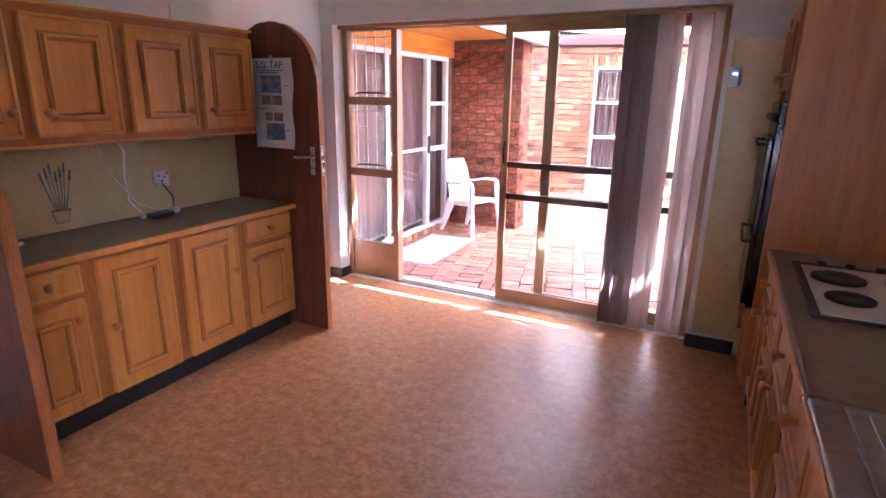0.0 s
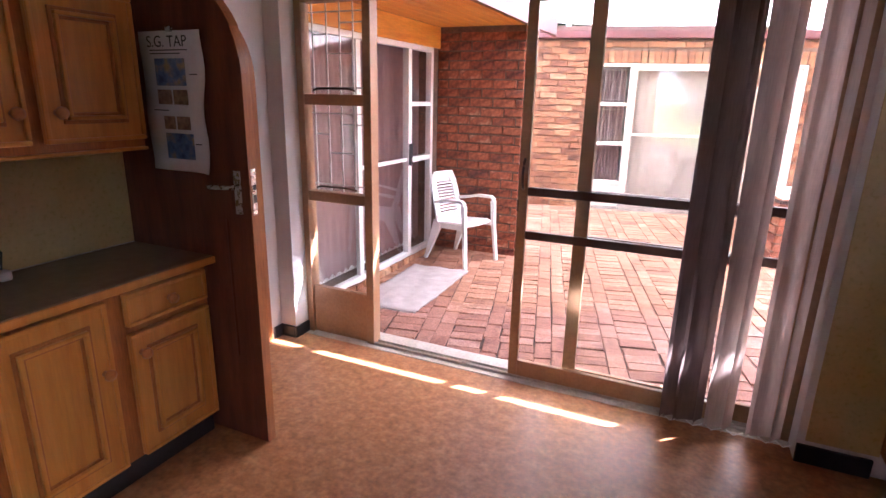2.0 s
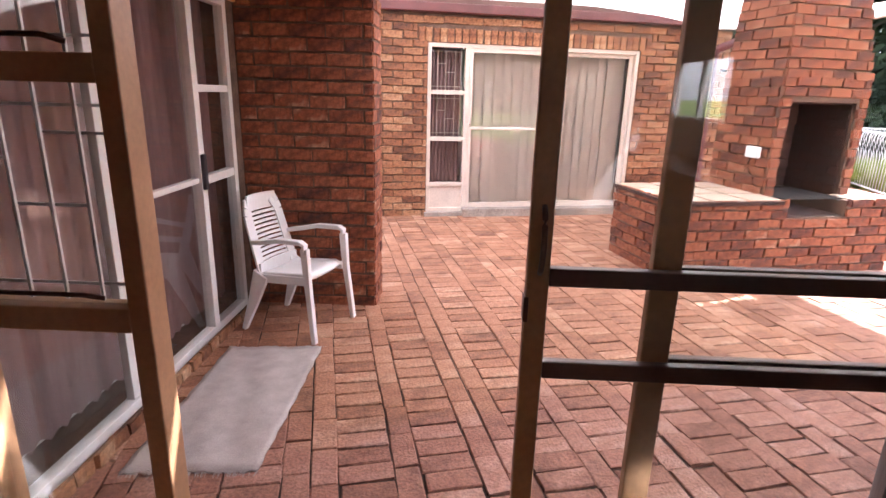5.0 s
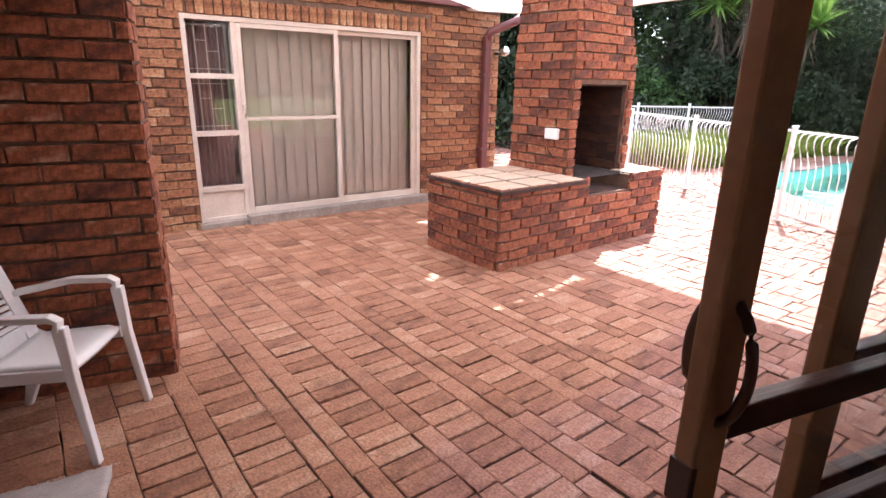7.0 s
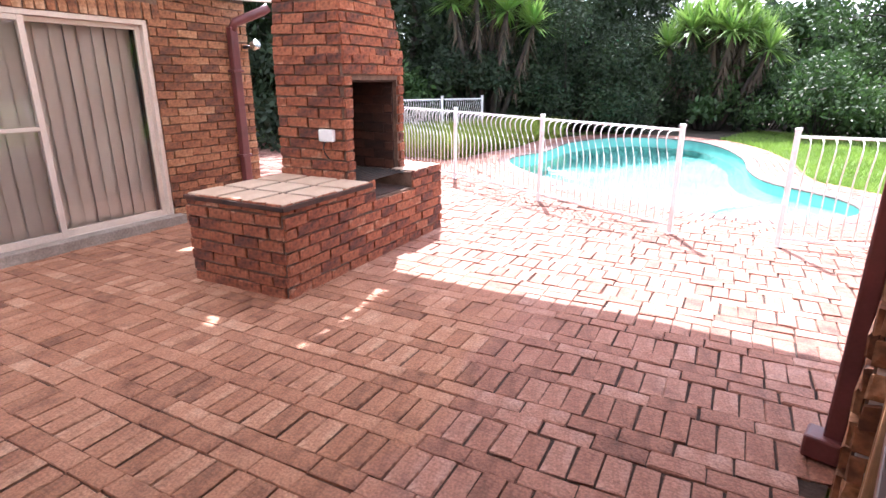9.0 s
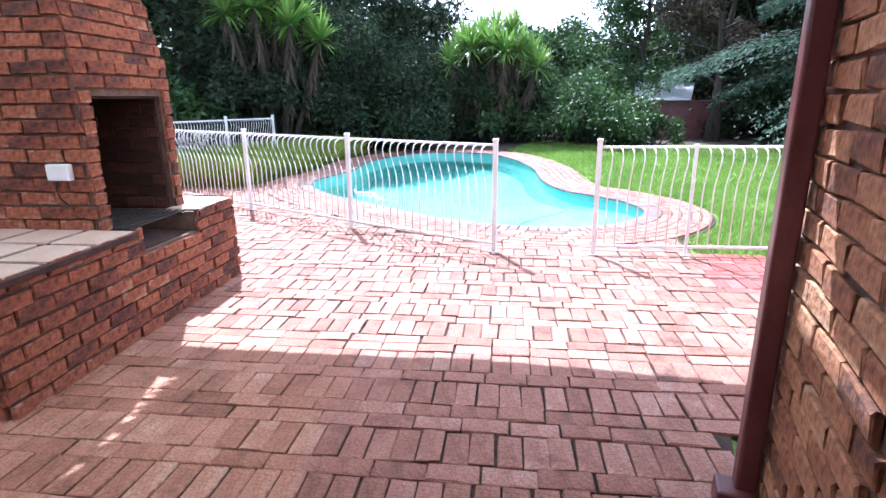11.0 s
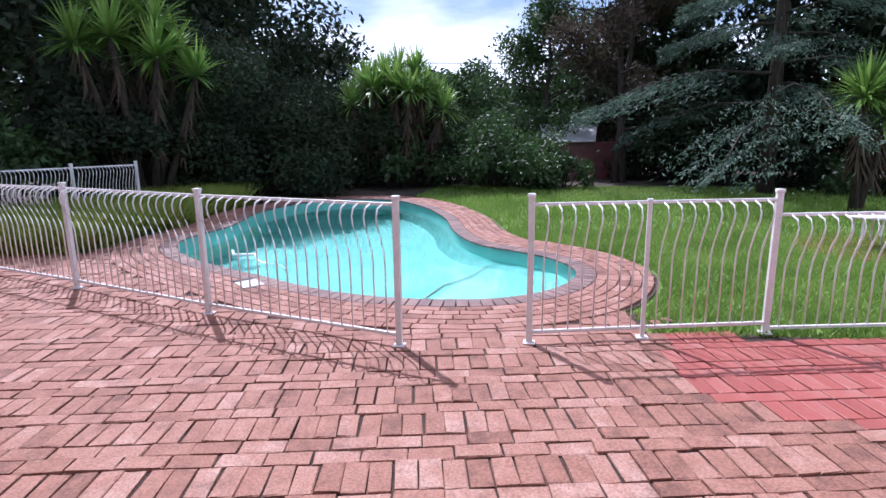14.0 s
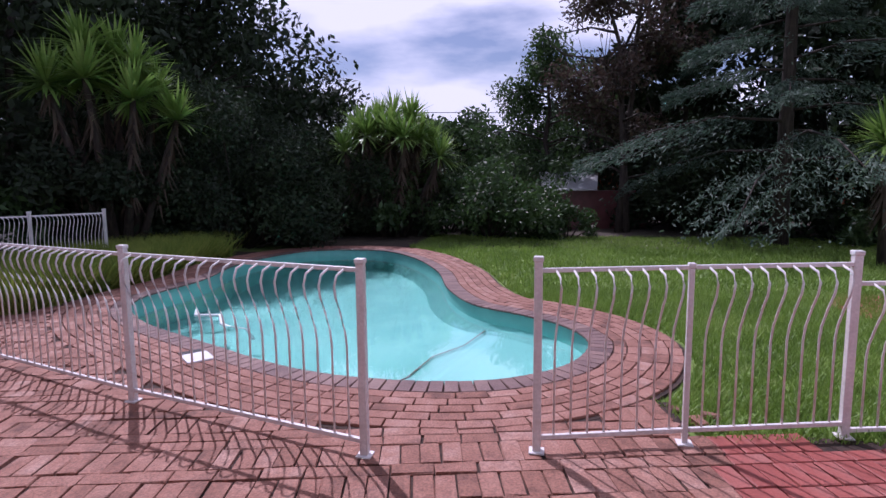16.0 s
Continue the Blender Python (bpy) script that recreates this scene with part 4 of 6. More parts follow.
boxes("lining", [((C0 + 0.10, CV + 0.05, BT), (C0 + 0.105, BD - 0.1, 1.41)), ((C1 - 0.105, CV + 0.05, BT), (C1 - 0.10, BD - 0.1, 1.41)), ((C0 + 0.105, BD - 0.108, 0.47), (C1 - 0.105, BD - 0.101, 1.41)), ((C0 + 0.105, CV + 0.05, 1.405), (C1 - 0.105, BD - 0.108, 1.415)), ((H0, 0.05, 0.462), (H1, BD - 0.11, 0.468))], "soot", braai, 0)
t0, t1 = 0.10, 0.14
stack = [(C0 + 0.012, CV + 0.012, 1.60), (C1 - 0.012, CV + 0.012, 1.60), (C1 - 0.012, BD, 1.60), (C0 + 0.012, BD, 1.60), (C0 + t0, CV + t1, 2.7), (C1 - t0 - 0.05, CV + t1, 2.7), (C1 - t0 - 0.05, BD, 2.7), (C0 + t0, BD, 2.7)]
mesh("stack", stack, [(0, 1, 5, 4), (1, 2, 6, 5), (2, 3, 7, 6), (3, 0, 4, 7), (4, 5, 6, 7)], "mortar", braai)
up = lambda x, y, z, yaw: Matrix.Translation((x, y, z)) @ Matrix.Rotation(radians(yaw), 4, "Z") @ Matrix.Rotation(radians(90), 4, "X")
near_b = (1.0, 0.0, 0.5)
lay(braai, courses(BW, 0.66, [(H0, H1, 0.53, 0.8)]), up(0, 0.012, -0.06, 0), "wallbrick", "brick", 110, near_b)
lay(braai, courses(BD, 0.66), up(0.012, BD, -0.06, -90), "wallbrick", "brick", 50, near_b)
lay(braai, courses(BD, 0.66), up(BW - 0.012, 0, -0.06, 90), "wallbrick", "brick", 50, near_b)
lay(braai, courses(C1 - C0, 1.0, [(0.10, C1 - C0 - 0.10, -0.1, 0.82)]), up(C0, CV + 0.012, BT, 0), "wallbrick", "brick", 60, near_b)
lay(braai, courses(BD - CV, 1.0), up(C0 + 0.012, BD, BT, -90), "wallbrick", "brick", 60, near_b)
lay(braai, courses(BD - CV, 1.0), up(C1 - 0.012, CV, BT, 90), "wallbrick", "brick", 0)
# inner right and back walls in darker brick than the outside
lay(braai, courses(BD - CV - 0.16, 0.80), up(C1 - 0.106, BD - 0.11, BT + 0.005, -90), "darkbrick", "brick", 30, near_b, 0.012)
lay(braai, courses(C1 - C0 - 0.22, 0.80), up(C0 + 0.11, BD - 0.109, BT + 0.005, 0), "darkbrick", "brick", 20, near_b, 0.012)
lean_f = Matrix.Rotation(-math.atan2(t1, 1.1), 4, "X")
tf = []
for (u, v, w, h) in courses(C1 - C0, 1.1):
    s = v / 1.1
    a, b = max(u - w / 2, t0 * s), min(u + w / 2, C1 - C0 - (t0 + 0.05) * s)
    if b - a > 0.03:
        tf.append(((a + b) / 2, v, b - a, h))
lay(braai, tf, up(C0, CV + 0.012, 1.60, 0) @ lean_f, "wallbrick", "brick", 60, near_b)
ts = []
for (u, v, w, h) in courses(BD - CV, 1.1):
    b = min(u + w / 2, BD - CV - t1 * v / 1.1)
    a = u - w / 2
    if b - a > 0.03:
        ts.append(((a + b) / 2, v, b - a, h))
lay(braai, ts, up(C0 + 0.012, BD, 1.60, -90) @ Matrix.Rotation(-math.atan2(t0, 1.1), 4, "X"), "wallbrick", "brick", 60, near_b)
tiles = []
for i in range(3):
    for j in range(3):
        tiles.append((-0.01 + 0.17 + i * 0.345, -0.02 + 0.16 + j * 0.325, 0.305, 0.285))
boxes("counter_bed", [((-0.02, -0.03, BT - 0.02), (C0, BD, BT + 0.012))], "soot", braai, 0.003)
lay(braai, tiles, Matrix.Translation((0, 0, BT + 0.008)), "toptile", "tile", 9, near_b, 0.018, 0.001)
lay(braai, [(1.99, 0.12, 0.5, 0.26), (2.09, 0.42, 0.32, 0.3), (2.09, 0.75, 0.32, 0.3)], Matrix.Translation((0, 0, BT)), "toptile", "tile", 9, near_b, 0.018, 0.001)
grate = [((H0 + 0.02, 0.1 + k * 0.055, 0.60), (H1 + 0.05, 0.112 + k * 0.055, 0.612)) for k in range(11)] + [((H0 + 0.04, 0.08, 0.588), (H0 + 0.055, 0.7, 0.6)), ((H1 - 0.03, 0.08, 0.588), (H1 - 0.015, 0.7, 0.6)), ((1.2, 0.5, 0.468), (1.24, 0.54, 1.15)), ((1.55, 0.5, 0.468), (1.59, 0.54, 0.6))]
boxes("grate", grate, "iron", braai, 0.002)
sock = tagged(empty("outdoor_socket", BM_ @ Matrix.Translation((C0 - 0.002, 0.40, 0.98))), "cream weatherproof socket box on the chimney", "socket")
boxes("cover", [((-0.045, -0.075, -0.05), (0.0, 0.075, 0.05))], "plastic", sock, 0.01)
rod("cable", [(-0.01, 0.03, -0.05), (-0.02, 0.05, -0.1), (-0.012, 0.04, -0.16), (-0.01, 0.0, -0.2)], 0.006, "black", sock)


# ---- fence round the pool ----
pool_fence = tagged(empty("pool_fence"), "white bow-top steel pool fence with square posts", "fence")
far_fence = tagged(empty("far_fence"), "white bow-top steel fence in the shade of the trees", "fence")


def fence_panel(a, b, height, base, nbars, root):
    """One welded panel: two rails and bars that bow out towards the patio near the top."""
    a, b = Vector((*a, 0)), Vector((*b, 0))
    d = (b - a)
    L = d.length
    m = Matrix.Translation(a) @ Matrix.Rotation(math.atan2(d.y, d.x), 4, "Z")
    side = 1 if (m @ Vector((0, 1, 0)) - a).x < 0 else -1
    p = boxes("panel", [((0.02, -0.012, height - 0.03), (L - 0.02, 0.012, height - 0.006))], "fence", root, 0.004, m)
    boxes("bottom_rail", [((0.02, -0.012, base), (L - 0.02, 0.012, base + 0.026))], "fence", p, 0.004)
    prof = [(0, base + 0.01), (0.0, height - 0.44), (0.012 * side, height - 0.36), (0.05 * side, height - 0.25), (0.088 * side, height - 0.16), (0.098 * side, height - 0.10), (0.075 * side, height - 0.045), (0.0, height - 0.016)]
    for k in range(nbars):
        x = L * (k + 1) / (nbars + 1)
        rod("bar", [(x, y, z) for y, z in prof], 0.0066, "fence", p, 6)


def fence_post(x, y, height, root, r=0.022):
    p = boxes("post", [((-r, -r, -0.03), (r, r, height - G - 0.02))], "fence", root, 0.004, Matrix.Translation((x, y, G)))
    boxes("cap", [((-r - 0.005, -r - 0.005, height - G - 0.02), (r + 0.005, r + 0.005, height - G + 0.008))], "fence", p, 0.006)
    boxes("foot", [((-0.042, -0.042, 0.0), (0.042, 0.042, 0.01))], "fence", p, 0.003)


line_l = [(3.71, 5.58), (4.15, 7.4), (4.68, 9.26), (5.15, 11.1), (5.6, 12.95)]
line_r = [(3.92, 4.67), (4.16, 3.86), (4.41, 2.95)]
for a, b in zip(line_l, line_l[1:]):
    fence_panel(a, b, 0.985, 0.02, 18, pool_fence)
fence_panel(line_r[0], line_r[1], 0.97, 0.02, 8, pool_fence)
fence_panel(line_r[1], line_r[2], 0.97, 0.02, 9, pool_fence)
fence_panel(line_r[2], (4.85, 1.15), 0.86, -0.02, 18, pool_fence)
fence_panel((4.85, 1.15), (5.2, -0.7), 0.86, -0.02, 18, pool_fence)
for q in line_l + [line_r[0], line_r[2]]:
    fence_post(*q, 1.02, pool_fence)
fence_post(*line_r[1], 0.968, pool_fence, 0.015)
fence_post(4.85, 1.15, 0.9, pool_fence)
fence_post(5.2, -0.7, 0.9, pool_fence)
far = [(5.75, 13.25), (7.0, 13.0), (8.2, 12.7), (9.3, 12.35)]
for a, b in zip(far, far[1:]):
    fence_panel(a, b, 1.0, 0.05, 18, far_fence)
for q in far:
    fence_post(*q, 1.05, far_fence)


# ---- planting ----
def leaf_cloud(centres, count, size, rnd, droop=0.0, shape=(1, 1, 0.8)):
    """Small folded leaves scattered over clumps (x, y, z, radius), denser outward."""
    vs, fs, tones = [], [], []
    total = sum(c[3] ** 2 for c in centres)
    for cx, cy, cz, r in centres:
        tone0 = rnd.random() * 0.5
        for _ in range(int(count * r * r / total)):
            d = Vector((rnd.gauss(0, 1), rnd.gauss(0, 1), rnd.gauss(0, 1))).normalized()
            rr = r * (rnd.random() ** 0.4) * rnd.uniform(0.75, 1.12)
            p = Vector((cx + d.x * rr * shape[0], cy + d.y * rr * shape[1], cz + d.z * rr * shape[2]))
            a = Vector((rnd.gauss(0, 1), rnd.gauss(0, 1), rnd.gauss(0, 1) - droop)).normalized()
            b = a.cross(Vector((rnd.gauss(0, 1), rnd.gauss(0, 1), rnd.gauss(0, 1)))).normalized()
            s = size * rnd.uniform(0.6, 1.4)
            k = len(vs)
            vs += [p, p + a * s * 0.5 + b * s * 0.22, p + a * s, p + a * s * 0.5 - b * s * 0.22]
            fs.append((k, k + 1, k + 2, k + 3))
            tones.append(tone0 + rnd.random() * 0.5)
    return vs, fs, tones


def trunk(parent, pts, r, taper=0.4):
    return rod("trunk", pts, r, "bark", parent, 9, taper=taper)


def tree(x, y, h, spread, seed, leaf="leaf_dark", count=5000, size=0.16, low=0.25, clumps=16, label="", droop=0.3, bare=0.0, trunks=1, r=0.14, name="tree"):
    rnd = random.Random(seed)
    t = tagged(empty(name, Matrix.Translation((x, y, G - 0.03))), label, "tree")
    cen = []
    for k in range(trunks):
        lean = Vector((rnd.uniform(-0.12, 0.12), rnd.uniform(-0.12, 0.12), 1))
        base = Vector((rnd.uniform(-0.2, 0.2) * (trunks > 1), rnd.uniform(-0.2, 0.2) * (trunks > 1), -0.1))
        pts = [base + lean * (h * 0.88 * s / 6) + Vector((rnd.uniform(-1, 1), rnd.uniform(-1, 1), 0)) * 0.05 * s for s in range(7)]
        trunk(t, pts, r / math.sqrt(trunks), 0.25)
        for i in range(clumps // trunks):
            s = low + (1 - low) * (i + rnd.random()) / (clumps // trunks)
            p0 = pts[min(5, int(s * 6))].lerp(pts[min(6, int(s * 6) + 1)], s * 6 % 1)
            ang = rnd.random() * 2 * math.pi
            env = spread * (0.45 + 0.75 * math.sin(math.pi * min(1, (s - low) / (1 - low) * 0.8 + 0.2)))
            reach = env * rnd.uniform(0.35, 0.95)
            p1 = Vector((p0.x + math.cos(ang) * reach, p0.y + math.sin(ang) * reach, p0.z + rnd.uniform(-0.1, 0.5) * reach))
            rod("limb", [p0, p0.lerp(p1, 0.5) + Vector((0, 0, 0.1 * reach)), p1], r * 0.3, "bark", t, 5, taper=0.3)
            if rnd.random() >= bare:
                cen.append((p1.x, p1.y, p1.z, spread * rnd.uniform(0.28, 0.5)))
                if rnd.random() < 0.6:
                    q = p0.lerp(p1, 0.55)
                    cen.append((q.x, q.y, q.z + 0.15, spread * rnd.uniform(0.2, 0.4)))
            else:
                for _ in range(5):
                    q = p1 + Vector((rnd.uniform(-0.7, 0.7), rnd.uniform(-0.7, 0.7), rnd.uniform(0.1, 0.9)))
                    rod("twig", [p0.lerp(p1, rnd.uniform(0.5, 1)), q], r * 0.09, "bark", t, 4, taper=0.3)
    if cen:
        v, f, to = leaf_cloud(cen, count, size, rnd, droop)
        tagged(mesh("crown", v, f, leaf, t, to), kind="stuff")
    return t


def shrub(x, y, h, spread, seed, leaf="leaf_mid", count=3000, size=0.13, clumps=14, label="", blossom=0):
    rnd = random.Random(seed)
    t = tagged(empty("shrub", Matrix.Translation((x, y, G - 0.03))), label, "shrub")
    cen = []
    for i in range(clumps):
        ang, q = rnd.random() * 2 * math.pi, math.sqrt(rnd.random())
        z = h * rnd.uniform(0.15, 0.85) * (1 - 0.45 * q * q)
        p = Vector((math.cos(ang) * spread * q, math.sin(ang) * spread * q, z))
        cen.append((p.x, p.y, p.z, min(spread, h) * rnd.uniform(0.26, 0.42)))
        rod("stem", [(p.x * 0.15, p.y * 0.15, -0.05), p * 0.6, p], 0.025, "bark", t, 5, taper=0.3)
    v, f, to = leaf_cloud(cen, count, size, rnd, 0.2)
    tagged(mesh("crown", v, f, leaf, t, to), kind="stuff")
    if blossom:
        v, f, to = leaf_cloud([(a, b, c, d * 1.08) for a, b, c, d in cen], blossom, 0.1, rnd)
        tagged(mesh("blossom", v, f, "petal", t, to), kind="stuff")
    return t


def conifer(x, y, h, spread, seed, count=14000, leaf="leaf_grey", label="", low=0.12, size=0.15):
    """Layered drooping branches round one trunk."""
    rnd = random.Random(seed)
    t = tagged(empty("conifer", Matrix.Translation((x, y, G - 0.03))), label, "tree")
    trunk(t, [(0, 0, -0.1), (0.03, 0.0, h * 0.3), (0, 0.05, h * 0.7), (0, 0, h)], 0.2, 0.15)
    vs, fs, tones = [], [], []
    nb = 44
    for i in range(nb):
        s = low + (0.97 - low) * i / nb
        ang = i * 2.4 + rnd.uniform(-0.3, 0.3)
        L = spread * (1.25 if s < 0.36 else 1.0) * (1.05 - s) * rnd.uniform(0.55, 1.2)
        z0 = h * s
        pts = [Vector((math.cos(ang) * L * q, math.sin(ang) * L * q, z0 + L * (0.18 * q - 0.38 * q * q))) for q in (0, 0.33, 0.66, 1)]
        rod("branch", pts, 0.045 * (1.1 - s), "bark", t, 5, taper=0.2)
        for _ in range(count // nb):
            q = min(1.03, 0.28 + 0.75 * rnd.random() ** 0.8)
            k = min(2, int(q * 3))
            p = pts[k].lerp(pts[k + 1], q * 3 - k)
            w = L * 0.28 * (0.35 + math.sin(math.pi * min(1, q)) * 0.8)
            off = rnd.gauss(0, 0.5) * w
            p = p + Vector((-math.sin(ang) * off, math.cos(ang) * off, -abs(off) * 0.3 + 0.10 * math.sin(off * 9 + q * 14) + rnd.uniform(-0.10, 0.03)))
            a = Vector((math.cos(ang) + rnd.gauss(0, 0.6), math.sin(ang) + rnd.gauss(0, 0.6), rnd.gauss(-0.5, 0.4))).normalized()
            b = a.cross(Vector((rnd.gauss(0, 1), rnd.gauss(0, 1), 1))).normalized()
            sz = size * rnd.uniform(0.6, 1.4)
            n = len(vs)
            vs += [p, p + a * sz * 0.5 + b * sz * 0.11, p + a * sz, p + a * sz * 0.5 - b * sz * 0.11]
            fs.append((n, n + 1, n + 2, n + 3))
            tones.append(0.3 * rnd.random() + 0.6 * (i * 0.37 % 1))
    tagged(mesh("needles", vs, fs, leaf, t, tones), kind="stuff")
    return t


def rosette(c, n, length, rnd, up=0.2):
    vs, fs, tones = [], [], []
    for i in range(n):
        ang = rnd.random() * 2 * math.pi
        el = rnd.uniform(-0.5, 1.35)
        L = length * rnd.uniform(0.75, 1.15)
        d = Vector((math.cos(ang) * math.cos(el), math.sin(ang) * math.cos(el), math.sin(el)))
        s = Vector((-math.sin(ang), math.cos(ang), 0)) * 0.03
        p0, p1, p2 = c, c + d * L * 0.55, c + d * L + Vector((0, 0, -0.12 * L * math.cos(el)))
        k = len(vs)
        vs += [p0 - s * 0.7, p0 + s * 0.7, p1 + s, p1 - s, p2]
        fs += [(k, k + 1, k + 2, k + 3), (k + 3, k + 2, k + 4)]
        q = rnd.random()
        tones += [q, q]
    return vs, fs, tones


def yucca(x, y, h, spread, seed, heads=9, length=0.75, label="", skirt=400):
    rnd = random.Random(seed)
    t = tagged(empty("yucca", Matrix.Translation((x, y, G - 0.03))), label, "tree")
    V, F, T, DV, DF = [], [], [], [], []
    for i in range(heads):
        ang = i * 2.4
        q = math.sqrt((i + 0.3) / heads)
        top = Vector((math.cos(ang) * spread * q, math.sin(ang) * spread * q, h - length * 0.7 - q * q * h * 0.22 - rnd.uniform(0, 0.1) * h))
        rod("stem", [(top.x * 0.15, top.y * 0.15, -0.1), (top.x * 0.6, top.y * 0.6, top.z * 0.5), top], 0.09, "bark", t, 7, taper=0.6)
        v, f, to = rosette(top, 110, length, rnd)
        k = len(V)
        V += v
        F += [tuple(k + a for a in g) for g in f]
        T += to
        for _ in range(skirt // heads):
            zz = top.z - rnd.random() * top.z * 0.55
            s = zz / top.z
            c = Vector((top.x * (0.3 + 0.7 * s), top.y * (0.3 + 0.7 * s), zz))
            a = rnd.random() * 2 * math.pi
            e = c + Vector((math.cos(a) * 0.3, math.sin(a) * 0.3, -0.55))
            sd = Vector((-math.sin(a), math.cos(a), 0)) * 0.03
            k = len(DV)
            DV += [c - sd, c + sd, e]
            DF.append((k, k + 1, k + 2))
    tagged(mesh("leaves", V, F, "yucca", t, T), kind="stuff")
    if DV:
        tagged(mesh("dead_leaves", DV, DF, "deadleaf", t), kind="stuff")
    return t


def blades(name, inside_fn, box, count, height, mat, seed, width=0.008):
    rnd = random.Random(seed)
    vs, fs, tones = [], [], []
    while len(fs) < count:
        x, y = rnd.uniform(box[0], box[1]), rnd.uniform(box[2], box[3])
        if not inside_fn((x, y)):
            continue
        a, h = rnd.random() * 6.28, height * rnd.uniform(0.5, 1.3)
        k = len(vs)
        c, s = math.cos(a) * width, math.sin(a) * width
        vs += [(x - c, y - s, G - 0.03), (x + c, y + s, G - 0.03), (x + rnd.gauss(0, 0.5) * h, y + rnd.gauss(0, 0.5) * h, G - 0.03 + h)]
        fs.append((k, k + 1, k + 2))
        tones.append(rnd.random())
    return tagged(mesh(name, vs, fs, mat, None, tones), kind="stuff")


ring_out = offset_loop(POOL, 0.86)
lawn_ok = lambda p: not inside(p, ring_out) and not inside(p, PATIO)
tagged(blades("lawn_grass", lambda p: lawn_ok(p) and p[1] < 6.5 - 0.0 * p[0], (4.2, 9.0, -2.5, 6.5), 60000, 0.075, "blade", 3), "short bright green lawn grass", "grass")
tagged(blades("lawn_grass", lawn_ok, (9.0, 17.0, -4.0, 8.0), 45000, 0.09, "blade", 4, 0.014), "short green lawn grass further off", "grass")
bed_ok = lambda p: lawn_ok(p) and p[1] > 9.9
tagged(blades("border_plants", bed_ok, (5.4, 11.5, 10.4, 13.2), 36000, 0.48, "yellowgrass", 6, 0.016), "yellow green tufted border plants", "plants")
tagged(boxes("flower_bed", [((5.7, 10.78, G - 0.06), (12.5, 14.0, G - 0.02))], "soil", bevel=0.01), "dark soil of the planting bed", "soil", kind="structure")
tagged(boxes("back_bed", [((14.2, -9, G - 0.06), (15.6, 6.2, G - 0.015)), ((13.9, 6.2, G - 0.06), (26, 16, G - 0.015)), ((15.6, -9, G - 0.06), (26, 6.2, G - 0.015))], "soil", bevel=0), "dark leaf-littered soil under the trees", "soil", kind="structure")

# trees, from the pool's far side round to the lawn
yucca(10.5, 13.1, 4.9, 1.2, 11, 11, 0.85, "tall multi-headed yucca with sunlit sword leaves")
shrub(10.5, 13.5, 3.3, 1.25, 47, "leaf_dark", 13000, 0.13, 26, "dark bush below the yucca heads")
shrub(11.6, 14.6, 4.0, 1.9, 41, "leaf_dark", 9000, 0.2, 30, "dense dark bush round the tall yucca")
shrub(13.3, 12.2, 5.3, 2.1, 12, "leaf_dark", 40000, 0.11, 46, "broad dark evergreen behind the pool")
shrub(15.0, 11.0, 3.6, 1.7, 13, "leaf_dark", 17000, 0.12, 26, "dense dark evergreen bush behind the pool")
yucca(16.6, 9.2, 4.2, 1.5, 14, 16, 0.85, "wide clump of yuccas with a skirt of dead leaves", 1500)
shrub(16.9, 9.3, 3.1, 1.5, 42, "leaf_mid", 9000, 0.2, 26, "leafy mass under the yucca clump")
shrub(16.6, 6.3, 2.4, 1.9, 15, "leaf_mid", 11000, 0.14, 26, "rounded shrub dotted with pale blossom", 350)
shrub(16.4, 4.2, 1.0, 0.9, 16, "leaf_mid", 3000, 0.12, 12, "low leafy shrub at the lawn's edge", 60)
tree(18.6, 2.4, 10.0, 2.2, 17, "leaf_brown", 12000, 0.15, 0.2, 40, "tall thin-leaved tree with brownish twigs", bare=0.4, trunks=2, r=0.17)
conifer(15.2, -0.7, 12.0, 4.5, 18, 76000, "leaf_grey", "large blue-green cedar with drooping layered branches", 0.13, 0.12)
yucca(12.1, -1.25, 3.1, 0.35, 19, 3, 0.85, "tall yucca beside the lawn")
tree(22, 4.6, 7.4, 2.2, 20, "leaf_mid", 16000, 0.16, 0.12, 30, "leafy green garden tree")
tree(25, 8.6, 4.6, 2.4, 21, "leaf_mid", 10000, 0.24, 0.08, 20, "rounded distant green tree")
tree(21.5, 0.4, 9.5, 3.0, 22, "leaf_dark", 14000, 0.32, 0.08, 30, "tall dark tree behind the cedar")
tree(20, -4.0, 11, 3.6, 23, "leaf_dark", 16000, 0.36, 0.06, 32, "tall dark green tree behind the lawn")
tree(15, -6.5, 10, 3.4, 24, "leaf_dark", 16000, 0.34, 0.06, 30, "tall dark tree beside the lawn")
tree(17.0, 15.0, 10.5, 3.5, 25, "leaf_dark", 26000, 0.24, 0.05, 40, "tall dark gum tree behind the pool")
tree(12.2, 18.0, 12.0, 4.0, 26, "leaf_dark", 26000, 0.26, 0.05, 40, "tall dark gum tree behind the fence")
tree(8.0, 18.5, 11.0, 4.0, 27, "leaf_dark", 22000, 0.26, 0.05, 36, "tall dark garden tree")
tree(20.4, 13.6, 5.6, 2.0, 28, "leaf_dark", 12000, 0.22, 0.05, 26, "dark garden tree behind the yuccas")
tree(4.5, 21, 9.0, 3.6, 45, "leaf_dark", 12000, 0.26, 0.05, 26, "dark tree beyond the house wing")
shrub(9.3, 15.2, 2.8, 1.6, 29, "leaf_mid", 7000, 0.18, 20, "bright leafy shrub beyond the far fence")
shrub(12.6, 16.2, 3.2, 2.4, 30, "leaf_dark", 9000, 0.2, 24, "dark shrub beyond the far fence")
